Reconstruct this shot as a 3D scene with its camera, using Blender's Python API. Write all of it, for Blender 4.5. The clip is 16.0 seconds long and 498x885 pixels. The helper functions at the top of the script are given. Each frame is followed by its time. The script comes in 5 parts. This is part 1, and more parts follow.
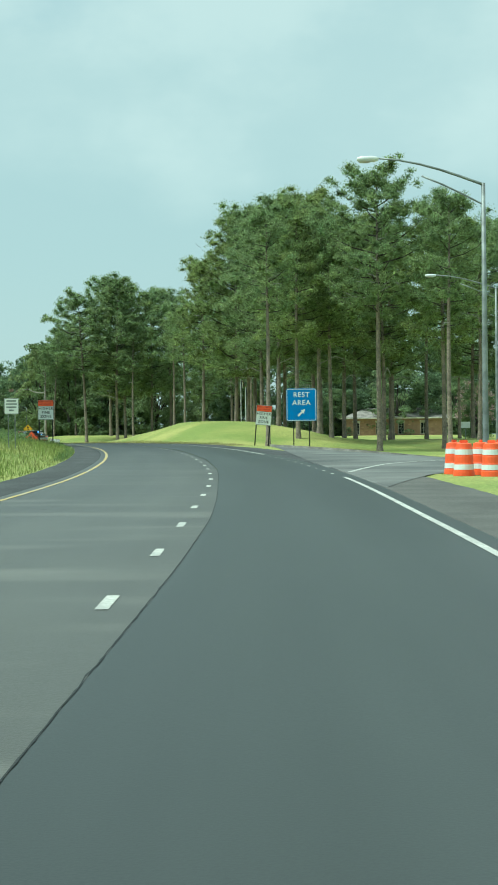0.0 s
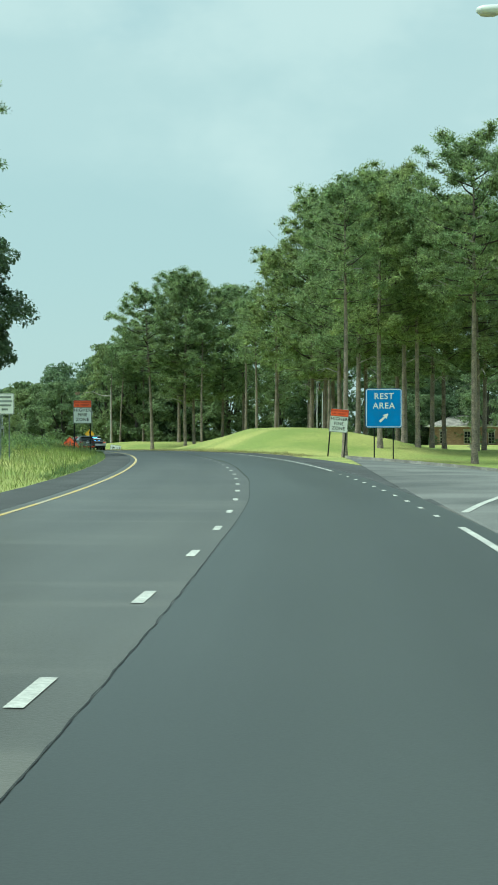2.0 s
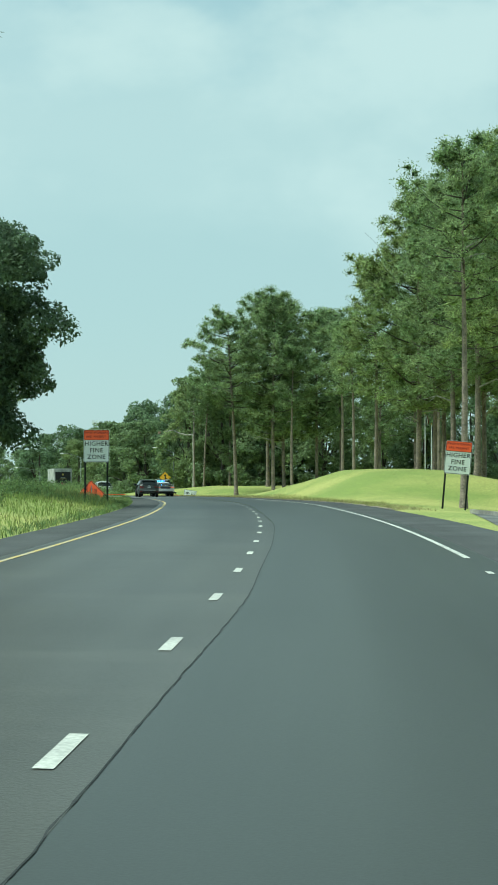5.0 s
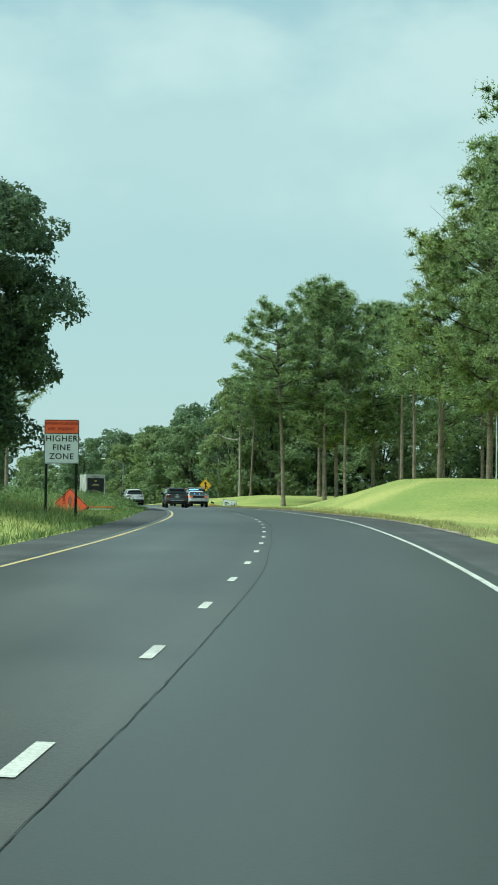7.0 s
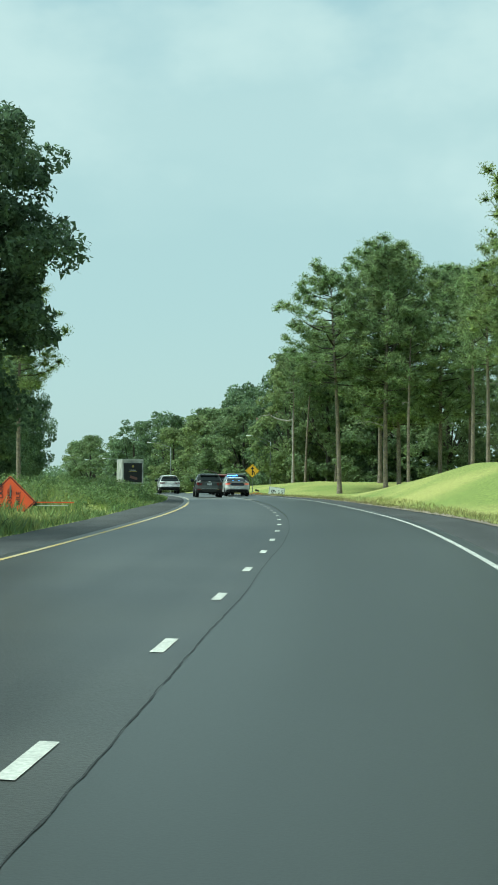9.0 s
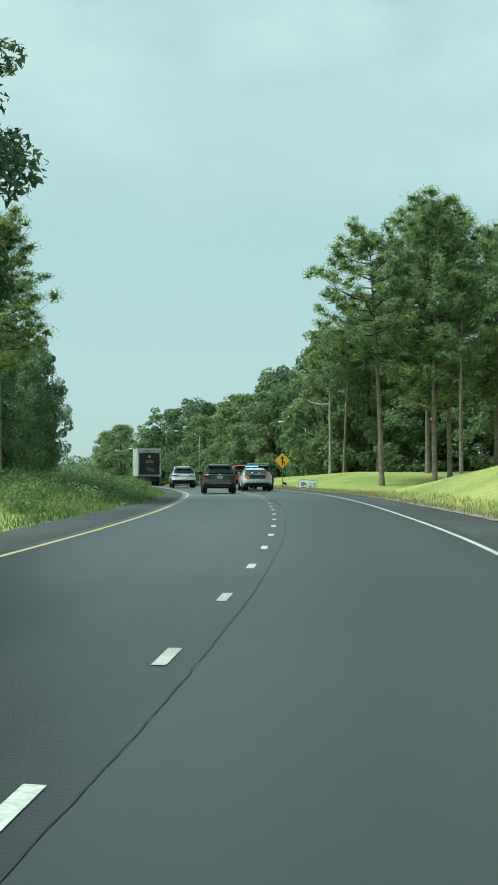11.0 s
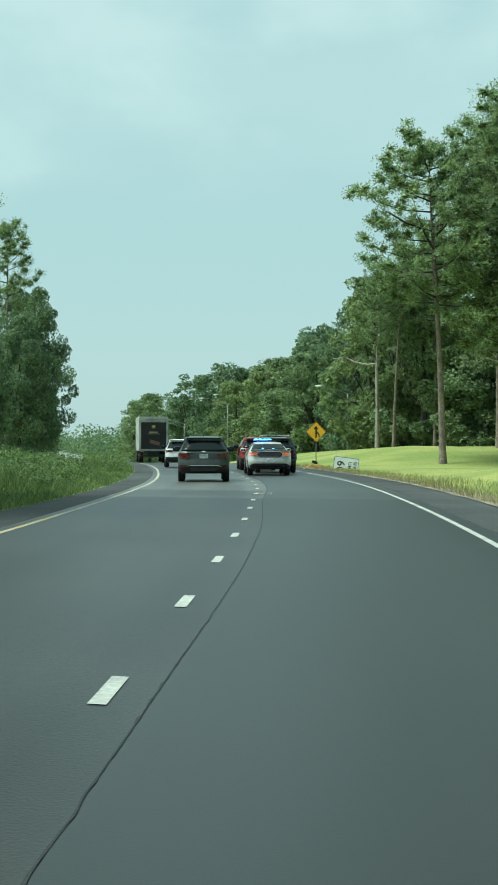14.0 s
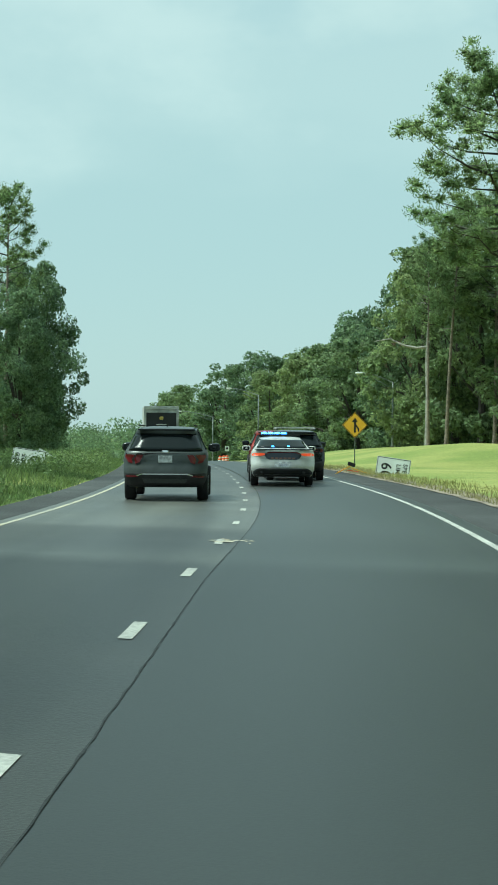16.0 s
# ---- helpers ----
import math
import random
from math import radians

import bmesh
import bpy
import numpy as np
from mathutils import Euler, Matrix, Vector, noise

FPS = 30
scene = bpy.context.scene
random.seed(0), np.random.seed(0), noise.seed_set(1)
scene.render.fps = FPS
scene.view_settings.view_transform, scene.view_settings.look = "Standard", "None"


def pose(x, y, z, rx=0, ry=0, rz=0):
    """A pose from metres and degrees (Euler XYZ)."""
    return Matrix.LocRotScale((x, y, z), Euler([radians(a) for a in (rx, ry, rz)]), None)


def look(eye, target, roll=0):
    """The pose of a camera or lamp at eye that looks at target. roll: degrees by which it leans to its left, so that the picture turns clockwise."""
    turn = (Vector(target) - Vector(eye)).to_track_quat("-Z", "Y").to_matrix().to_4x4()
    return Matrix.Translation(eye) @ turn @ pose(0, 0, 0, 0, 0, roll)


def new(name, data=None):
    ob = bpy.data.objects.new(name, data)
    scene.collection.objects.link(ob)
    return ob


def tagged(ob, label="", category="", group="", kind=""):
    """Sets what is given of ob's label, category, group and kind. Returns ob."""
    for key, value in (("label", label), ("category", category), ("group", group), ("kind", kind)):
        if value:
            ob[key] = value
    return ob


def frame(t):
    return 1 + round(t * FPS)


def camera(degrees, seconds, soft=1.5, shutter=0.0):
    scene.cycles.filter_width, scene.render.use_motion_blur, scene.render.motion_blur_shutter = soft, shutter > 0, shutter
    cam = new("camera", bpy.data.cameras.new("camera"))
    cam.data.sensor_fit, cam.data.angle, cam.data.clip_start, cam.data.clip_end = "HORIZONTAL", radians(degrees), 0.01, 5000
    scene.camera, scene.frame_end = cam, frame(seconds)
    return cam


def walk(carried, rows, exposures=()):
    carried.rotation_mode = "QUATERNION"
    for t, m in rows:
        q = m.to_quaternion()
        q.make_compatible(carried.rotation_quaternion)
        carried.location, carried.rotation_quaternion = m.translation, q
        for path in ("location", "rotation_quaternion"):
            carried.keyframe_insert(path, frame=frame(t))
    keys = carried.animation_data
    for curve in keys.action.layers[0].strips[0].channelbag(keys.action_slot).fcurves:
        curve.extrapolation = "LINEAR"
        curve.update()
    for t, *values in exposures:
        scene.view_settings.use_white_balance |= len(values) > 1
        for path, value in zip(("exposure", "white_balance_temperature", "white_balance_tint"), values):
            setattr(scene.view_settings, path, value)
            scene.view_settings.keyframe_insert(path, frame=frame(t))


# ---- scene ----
cam = camera(19.59, 16.0, soft=1.75)
PATH = [
    (0, (0.006, 0.012, 1.354), (-0.250, 50.010, 1.052), -0.64),
    (0.5, (0.169, 4.258, 1.386), (-0.813, 54.248, 1.141), -0.46),
    (1, (0.327, 8.506, 1.388), (-1.393, 58.477, 1.224), -0.31),
    (1.5, (0.463, 12.811, 1.414), (-1.971, 62.752, 1.310), -0.19),
    (2, (0.544, 17.221, 1.431), (-2.539, 67.126, 1.387), -0.03),
    (2.5, (0.558, 21.772, 1.446), (-3.060, 71.641, 1.582), 0.08),
    (3, (0.509, 26.368, 1.430), (-3.731, 76.186, 1.845), 0.04),
    (3.5, (0.435, 30.974, 1.484), (-4.534, 80.721, 2.199), -0.14),
    (4, (0.345, 35.581, 1.483), (-5.292, 85.252, 2.479), -0.24),
    (4.5, (0.202, 40.183, 1.525), (-6.014, 89.780, 2.772), -0.20),
    (5, (0.014, 44.774, 1.550), (-6.722, 94.297, 3.010), -0.08),
    (5.5, (-0.213, 49.348, 1.578), (-7.438, 98.796, 3.204), 0.05),
    (6, (-0.471, 53.896, 1.608), (-8.186, 103.267, 3.343), 0.24),
    (6.5, (-0.755, 58.413, 1.648), (-8.988, 107.699, 3.427), 0.50),
    (7, (-1.056, 62.891, 1.668), (-9.866, 112.078, 3.417), 0.60),
    (7.5, (-1.435, 67.358, 1.710), (-10.773, 116.452, 3.296), 0.60),
    (8, (-1.889, 71.876, 1.725), (-11.809, 120.863, 3.109), 0.45),
    (8.5, (-2.407, 76.494, 1.757), (-12.880, 125.368, 3.042), 0.41),
    (9, (-2.994, 81.170, 1.782), (-13.973, 129.934, 3.001), 0.45),
    (9.5, (-3.636, 85.886, 1.804), (-15.083, 134.544, 2.989), 0.42),
    (10, (-4.326, 90.617, 1.822), (-16.164, 139.182, 2.931), 0.21),
    (10.5, (-5.066, 95.358, 1.837), (-17.233, 143.845, 2.838), 0.05),
    (11, (-5.857, 100.109, 1.852), (-18.302, 148.527, 2.724), -0.01),
    (11.5, (-6.700, 104.865, 1.869), (-19.388, 153.223, 2.598), -0.04),
    (12, (-7.597, 109.625, 1.868), (-20.503, 157.928, 2.452), -0.06),
    (12.5, (-8.549, 114.387, 1.895), (-21.664, 162.634, 2.340), -0.07),
    (13, (-9.523, 119.173, 1.910), (-22.917, 167.344, 2.261), -0.11),
    (13.5, (-10.486, 123.985, 1.928), (-24.245, 172.055, 2.102), 0.01),
    (14, (-11.483, 128.750, 1.906), (-25.500, 176.745, 1.816), 0.09),
    (14.5, (-12.540, 133.758, 1.894), (-26.934, 181.640, 1.579), 0.06),
    (15, (-13.674, 138.778, 1.879), (-28.399, 186.558, 1.460), 0.07),
    (15.5, (-14.858, 143.672, 1.861), (-29.918, 191.348, 1.460), 0.29),
    (16, (-16.079, 148.523, 1.863), (-31.475, 196.093, 1.602), 0.51),
]
walk(cam, [(t, look(eye, target, roll)) for t, eye, target, roll in PATH],
     exposures=[(0.0, 0.1, 5700.0, -13.5), (16.0, 0.1, 5700.0, -13.5)])


# ---- light: a thin bright overcast with the sun behind it ----
SUN_AZ, SUN_EL = radians(-110), radians(61)      # azimuth from +y, to the left
world = bpy.data.worlds.new("sky")
scene.world = world
world.use_nodes = True
wn, wl = world.node_tree.nodes, world.node_tree.links
wn.clear()
w_out, w_bg = wn.new("ShaderNodeOutputWorld"), wn.new("ShaderNodeBackground")
w_sky = wn.new("ShaderNodeTexSky")
w_sky.sky_type, w_sky.sun_disc = "NISHITA", False
w_sky.sun_elevation, w_sky.sun_rotation = SUN_EL, SUN_AZ
w_sky.air_density, w_sky.dust_density, w_sky.ozone_density = 1.0, 2.0, 1.5
w_co, w_sep = wn.new("ShaderNodeTexCoord"), wn.new("ShaderNodeSeparateXYZ")
wl.new(w_co.outputs["Generated"], w_sep.inputs[0])


def w_noise(scale, detail, squash, shift, rough=0.55):
    mp, nz = wn.new("ShaderNodeMapping"), wn.new("ShaderNodeTexNoise")
    mp.inputs["Scale"].default_value, mp.inputs["Location"].default_value = (1, 1, squash), shift
    nz.inputs["Scale"].default_value, nz.inputs["Detail"].default_value, nz.inputs["Roughness"].default_value = scale, detail, rough
    wl.new(w_co.outputs["Generated"], mp.inputs["Vector"])
    wl.new(mp.outputs["Vector"], nz.inputs["Vector"])
    return nz.outputs["Fac"]


def w_math(op, a, b, clamp=False):
    q = wn.new("ShaderNodeMath")
    q.operation, q.use_clamp = op, clamp
    for k, v in enumerate((a, b)):
        if isinstance(v, (int, float)):
            q.inputs[k].default_value = v
        else:
            wl.new(v, q.inputs[k])
    return q.outputs[0]


def w_range(v, a, b, c=0.0, d=1.0):
    q = wn.new("ShaderNodeMapRange")
    q.interpolation_type = "SMOOTHSTEP"
    for k, x in zip(("From Min", "From Max", "To Min", "To Max"), (a, b, c, d)):
        q.inputs[k].default_value = x
    wl.new(v, q.inputs["Value"])
    return q.outputs["Result"]


def w_mix(a, b, fac):
    q = wn.new("ShaderNodeMix")
    q.data_type = "RGBA"
    for key, v in (("A", a), ("B", b), ("Factor", fac)):
        if isinstance(v, tuple):
            q.inputs[key].default_value = (*v, 1)
        elif isinstance(v, float):
            q.inputs[key].default_value = v
        else:
            wl.new(v, q.inputs[key])
    return q.outputs["Result"]


# a broad pale cloud bank with a billowing top, thin stratus below it and bluer gaps above
soft, billow = w_noise(2.6, 4, 3.0, (0.6, 0.3, 0.1)), w_noise(9.0, 7, 1.7, (3.1, 1.2, 0.4), 0.5)
height = w_math("ADD", w_sep.outputs["Z"], w_math("MULTIPLY", w_math("SUBTRACT", soft, 0.5), 0.16))
height = w_math("ADD", height, w_math("MULTIPLY", w_math("SUBTRACT", billow, 0.5), 0.1))
bank = w_math("MULTIPLY", w_range(height, 0.15, 0.225), w_range(height, 0.285, 0.325, 1.0, 0.0))
high_cloud = w_range(w_math("ADD", soft, w_math("MULTIPLY", billow, 0.4)), 0.5, 0.85)
puffs = w_range(w_noise(5.0, 5, 1.6, (1.7, 4.2, 0.9)), 0.38, 0.62, 0.35, 1.0)
cover = w_math("MAXIMUM", w_math("MULTIPLY", bank, puffs), w_math("MULTIPLY", high_cloud, w_range(w_sep.outputs["Z"], 0.3, 0.5)), True)
w_low = w_mix((6.0, 6.9, 6.75), (5.55, 6.65, 6.6), w_range(w_sep.outputs["Z"], 0.0, 0.14))
w_blue = w_mix(w_low, (4.7, 6.05, 6.35), w_range(height, 0.25, 0.31))
w_cloud = w_mix(w_blue, (7.2, 7.9, 7.6), cover)
wl.new(w_mix(w_sky.outputs["Color"], w_cloud, 0.85), w_bg.inputs["Color"])
w_bg.inputs["Strength"].default_value = 0.1
wl.new(w_bg.outputs["Background"], w_out.inputs["Surface"])

sun_data = bpy.data.lights.new("sun", "SUN")
sun_data.energy, sun_data.angle, sun_data.color = 4.2, radians(18), (1.0, 0.95, 0.86)
sun = new("sun", sun_data)
sun.matrix_world = look((math.sin(SUN_AZ) * math.cos(SUN_EL) * 100, math.cos(SUN_AZ) * math.cos(SUN_EL) * 100, math.sin(SUN_EL) * 100), (0, 0, 0))


# ---- materials ----
def mat(name, color, rough=0.6, metal=0.0, vary=0.0, scale=4.0, bump=0.0, fine=None, second=None, emit=0.0, alpha_shadow=False,
        coat=0.0, island=0.0, obrand=0.0, spec=0.5):
    """A procedural surface: base colour broken up at two scales, with fine relief."""
    m = bpy.data.materials.new(name)
    m.use_nodes = True
    n, l = m.node_tree.nodes, m.node_tree.links
    b = n["Principled BSDF"]
    b.inputs["Roughness"].default_value, b.inputs["Metallic"].default_value = rough, metal
    b.inputs["Specular IOR Level"].default_value = spec
    b.inputs["Coat Weight"].default_value = coat
    col = n.new("ShaderNodeRGB")
    col.outputs[0].default_value = (*color, 1)
    out = col.outputs[0]
    co = n.new("ShaderNodeTexCoord")
    if vary:
        big, small = n.new("ShaderNodeTexNoise"), n.new("ShaderNodeTexNoise")
        big.inputs["Scale"].default_value, small.inputs["Scale"].default_value = scale, (fine or scale * 11)
        big.inputs["Detail"].default_value, small.inputs["Detail"].default_value = 4, 6
        for q in (big, small):
            l.new(co.outputs["Object"], q.inputs["Vector"])
        mx = n.new("ShaderNodeMix")
        mx.data_type = "RGBA"
        l.new(out, mx.inputs["A"])
        mx.inputs["B"].default_value = (*(second or [c * 0.5 for c in color]), 1)
        mr = n.new("ShaderNodeMapRange")
        mr.inputs["From Min"].default_value, mr.inputs["From Max"].default_value = 0.38, 0.66
        l.new(big.outputs["Fac"], mr.inputs["Value"])
        l.new(mr.outputs["Result"], mx.inputs["Factor"])
        hs = n.new("ShaderNodeHueSaturation")
        mv = n.new("ShaderNodeMapRange")
        mv.inputs["From Min"].default_value, mv.inputs["From Max"].default_value = 0.3, 0.7
        mv.inputs["To Min"].default_value, mv.inputs["To Max"].default_value = 1 - vary, 1 + vary
        l.new(small.outputs["Fac"], mv.inputs["Value"])
        l.new(mv.outputs["Result"], hs.inputs["Value"])
        l.new(mx.outputs["Result"], hs.inputs["Color"])
        out = hs.outputs["Color"]
        if bump:
            bp = n.new("ShaderNodeBump")
            bp.inputs["Strength"].default_value, bp.inputs["Distance"].default_value = bump, 0.02
            l.new(small.outputs["Fac"], bp.inputs["Height"])
            l.new(bp.outputs["Normal"], b.inputs["Normal"])
    if island or obrand:
        rnd = n.new("ShaderNodeNewGeometry").outputs["Random Per Island"] if island else n.new("ShaderNodeObjectInfo").outputs["Random"]
        k = island or obrand
        hv = n.new("ShaderNodeHueSaturation")
        mv = n.new("ShaderNodeMapRange")
        mv.inputs["To Min"].default_value, mv.inputs["To Max"].default_value = 1 - k, 1 + k
        l.new(rnd, mv.inputs["Value"])
        l.new(mv.outputs["Result"], hv.inputs["Value"])
        l.new(out, hv.inputs["Color"])
        out = hv.outputs["Color"]
    l.new(out, b.inputs["Base Color"])
    if emit:
        b.inputs["Emission Color"].default_value = (*color, 1)
        b.inputs["Emission Strength"].default_value = emit
    return m


def leaf_mat(name, color, second, island=0.45, thin=0.35):
    """Leaves and needles: matt, a little light let through, each one its own shade."""
    m = mat(name, color, rough=0.55, island=island, vary=0.42, scale=0.3, fine=1.7, second=second, spec=0.2)
    n, l = m.node_tree.nodes, m.node_tree.links
    b = n["Principled BSDF"]
    tr, mx = n.new("ShaderNodeBsdfTranslucent"), n.new("ShaderNodeMixShader")
    mx.inputs["Fac"].default_value = thin
    src = b.inputs["Base Color"].links[0].from_socket
    l.new(src, tr.inputs["Color"])
    l.new(b.outputs[0], mx.inputs[1])
    l.new(tr.outputs[0], mx.inputs[2])
    l.new(mx.outputs[0], n["Material Output"].inputs["Surface"])
    return m


def streaks(m, amount, wide=0.9, long=0.035, across=0.0):
    """Adds wheel-track streaks and paler worn patches drawn out along the road."""
    n, l = m.node_tree.nodes, m.node_tree.links
    b = n["Principled BSDF"]
    src = b.inputs["Base Color"].links[0].from_socket
    co, mp = n.new("ShaderNodeTexCoord"), n.new("ShaderNodeMapping")
    mp.inputs["Scale"].default_value = (wide, long, 1)
    m2 = n.new("ShaderNodeMapping")
    m2.inputs["Scale"].default_value = (2.6, 0.4, 1)
    ns, n2, mr, hs = n.new("ShaderNodeTexNoise"), n.new("ShaderNodeTexNoise"), n.new("ShaderNodeMapRange"), n.new("ShaderNodeHueSaturation")
    ns.inputs["Scale"].default_value, ns.inputs["Detail"].default_value = 1.0, 5
    n2.inputs["Scale"].default_value, n2.inputs["Detail"].default_value = 0.13, 6
    ad = n.new("ShaderNodeMath")
    l.new(co.outputs["UV"], mp.inputs["Vector"])
    l.new(mp.outputs["Vector"], ns.inputs["Vector"])
    l.new(co.outputs["UV"], m2.inputs["Vector"])
    l.new(m2.outputs["Vector"], n2.inputs["Vector"])
    l.new(ns.outputs["Fac"], ad.inputs[0])
    l.new(n2.outputs["Fac"], ad.inputs[1])
    m3, n3, a3 = n.new("ShaderNodeMapping"), n.new("ShaderNodeTexNoise"), n.new("ShaderNodeMath")
    m3.inputs["Scale"].default_value = (0.1, 0.34, 1)
    n3.inputs["Scale"].default_value, n3.inputs["Detail"].default_value = 1.0, 4
    a3.operation = "MULTIPLY_ADD"
    a3.inputs[1].default_value = across
    l.new(co.outputs["UV"], m3.inputs["Vector"])
    l.new(m3.outputs["Vector"], n3.inputs["Vector"])
    l.new(n3.outputs["Fac"], a3.inputs[0])
    l.new(ad.outputs[0], a3.inputs[2])
    l.new(a3.outputs[0], mr.inputs["Value"])
    mr.inputs["From Min"].default_value, mr.inputs["From Max"].default_value = 0.75 + across * 0.5, 1.25 + across * 0.5
    mr.inputs["To Min"].default_value, mr.inputs["To Max"].default_value = 1 - amount, 1 + amount
    l.new(mr.outputs["Result"], hs.inputs["Value"])
    l.new(src, hs.inputs["Color"])
    l.new(hs.outputs["Color"], b.inputs["Base Color"])
    return m


def worn_start(m):
    """Older sun-bleached paving at the start of the stretch, with pale drag marks across it."""
    n, l = m.node_tree.nodes, m.node_tree.links
    b = n["Principled BSDF"]
    src = b.inputs["Base Color"].links[0].from_socket
    co, sp, fade = n.new("ShaderNodeTexCoord"), n.new("ShaderNodeSeparateXYZ"), n.new("ShaderNodeMapRange")
    l.new(co.outputs["Object"], sp.inputs[0])
    l.new(sp.outputs["Y"], fade.inputs["Value"])
    fade.inputs["From Min"].default_value, fade.inputs["From Max"].default_value = 5.0, 95.0
    mp, ns, mr, ad, mx = n.new("ShaderNodeMapping"), n.new("ShaderNodeTexNoise"), n.new("ShaderNodeMapRange"), n.new("ShaderNodeMath"), n.new("ShaderNodeMix")
    mp.inputs["Scale"].default_value = (0.16, 0.7, 1)
    mp.inputs["Rotation"].default_value = (0, 0, radians(24))
    ns.inputs["Scale"].default_value, ns.inputs["Detail"].default_value = 1.0, 4
    l.new(co.outputs["Object"], mp.inputs["Vector"])
    l.new(mp.outputs["Vector"], ns.inputs["Vector"])
    l.new(ns.outputs["Fac"], mr.inputs["Value"])
    mr.inputs["From Min"].default_value, mr.inputs["From Max"].default_value = 0.54, 0.7
    mr.inputs["To Max"].default_value = 0.55
    one = n.new("ShaderNodeMath")
    one.operation = "SUBTRACT"
    one.inputs[0].default_value = 1.0
    l.new(fade.outputs["Result"], one.inputs[1])
    ad.operation = "MULTIPLY_ADD"
    ad.inputs[1].default_value, ad.use_clamp = 0.5, True
    l.new(one.outputs[0], ad.inputs[0])
    mu = n.new("ShaderNodeMath")
    mu.operation = "MULTIPLY"
    l.new(mr.outputs["Result"], mu.inputs[0])
    l.new(one.outputs[0], mu.inputs[1])
    l.new(mu.outputs[0], ad.inputs[2])
    mx.data_type = "RGBA"
    l.new(ad.outputs[0], mx.inputs["Factor"])
    l.new(src, mx.inputs["A"])
    mx.inputs["B"].default_value = (0.135, 0.128, 0.108, 1)
    l.new(mx.outputs["Result"], b.inputs["Base Color"])


def paving_and_sheen(m, stops):
    """Darker later paving along the road, and pale bands painted for sheen: (distance, darker or paler factor)."""
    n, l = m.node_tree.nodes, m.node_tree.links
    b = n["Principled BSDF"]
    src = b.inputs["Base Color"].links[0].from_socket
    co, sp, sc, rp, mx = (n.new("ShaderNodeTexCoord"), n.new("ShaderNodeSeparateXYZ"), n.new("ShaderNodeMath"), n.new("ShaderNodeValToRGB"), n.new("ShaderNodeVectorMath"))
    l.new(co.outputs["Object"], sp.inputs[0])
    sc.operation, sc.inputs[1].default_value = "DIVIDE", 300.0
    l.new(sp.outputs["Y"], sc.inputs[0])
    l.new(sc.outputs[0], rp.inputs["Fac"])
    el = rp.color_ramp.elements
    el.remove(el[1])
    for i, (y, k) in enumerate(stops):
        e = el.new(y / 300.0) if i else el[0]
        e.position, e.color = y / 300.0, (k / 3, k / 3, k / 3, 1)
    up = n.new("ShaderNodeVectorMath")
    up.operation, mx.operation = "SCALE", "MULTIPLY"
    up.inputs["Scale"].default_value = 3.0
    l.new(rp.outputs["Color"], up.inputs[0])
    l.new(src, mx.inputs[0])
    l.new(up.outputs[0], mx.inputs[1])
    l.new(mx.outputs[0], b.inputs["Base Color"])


M_OLD = mat("worn_asphalt", (0.041, 0.041, 0.035), 0.42, vary=0.3, scale=0.22, fine=46, bump=0.2, second=(0.031, 0.032, 0.03))
M_NEW = mat("fresh_asphalt", (0.041, 0.046, 0.043), 0.44, vary=0.14, scale=0.16, fine=60, bump=0.05, second=(0.038, 0.043, 0.04))
M_SHOULDER = mat("shoulder_asphalt", (0.06, 0.063, 0.062), 0.88, vary=0.2, scale=0.5, fine=30, bump=0.6, second=(0.04, 0.042, 0.042))
M_APRON = mat("bleached_shoulder", (0.115, 0.112, 0.1), 0.9, vary=0.25, scale=0.6, fine=24, bump=0.7, second=(0.08, 0.078, 0.07))
M_RAMP = mat("ramp_asphalt", (0.17, 0.172, 0.16), 0.86, vary=0.15, scale=0.25, fine=30, bump=0.5, second=(0.075, 0.078, 0.075))
M_GRIT = mat("pale_grit", (0.5, 0.46, 0.36), 0.9, vary=0.2, scale=5)
M_SEAM = mat("joint_tar", (0.02, 0.021, 0.021), 0.6, vary=0.3, scale=3, bump=0.4)
streaks(M_OLD, 0.55, 1.1, 0.02, 0.7)
worn_start(M_OLD)
streaks(M_NEW, 0.24, 0.8, 0.012)
# Paler stops past 163 m put the road's grazing sheen into its base colour.
paving_and_sheen(M_OLD, [(60, 1.0), (115, 0.62), (150, 0.6), (158, 0.9), (163.3, 0.8), (163.7, 2.9), (166, 1.4), (168.5, 1.2), (170, 2.9), (178, 2.2), (186, 1.4)])
paving_and_sheen(M_NEW, [(60, 1.0), (115, 0.6), (163.2, 0.62), (163.8, 1.3), (166, 0.8), (170, 1.2), (176, 0.9), (190, 0.9)])
streaks(M_SHOULDER, 0.25)
M_WHITE = mat("white_road_paint", (0.5, 0.5, 0.45), 0.75, vary=0.22, scale=1.6, fine=30, bump=0.3, second=(0.38, 0.38, 0.35))
M_YELLOW = mat("yellow_road_paint", (0.46, 0.34, 0.11), 0.7, vary=0.2, scale=1.0, fine=40, bump=0.3, second=(0.38, 0.34, 0.24))
M_PALE = mat("bleached_yellow_paint", (0.5, 0.46, 0.33), 0.7, vary=0.2, scale=1.0, fine=40, bump=0.3, second=(0.36, 0.35, 0.3))
M_GRASS = mat("mown_grass", (0.195, 0.245, 0.052), 0.9, vary=0.38, scale=0.12, fine=9, bump=0.8, second=(0.35, 0.345, 0.1))
M_BLADE = leaf_mat("grass_blade", (0.18, 0.245, 0.06), (0.34, 0.34, 0.13), 0.4, 0.4)
M_DRY = leaf_mat("dry_grass", (0.28, 0.28, 0.1), (0.4, 0.36, 0.19), 0.4, 0.4)
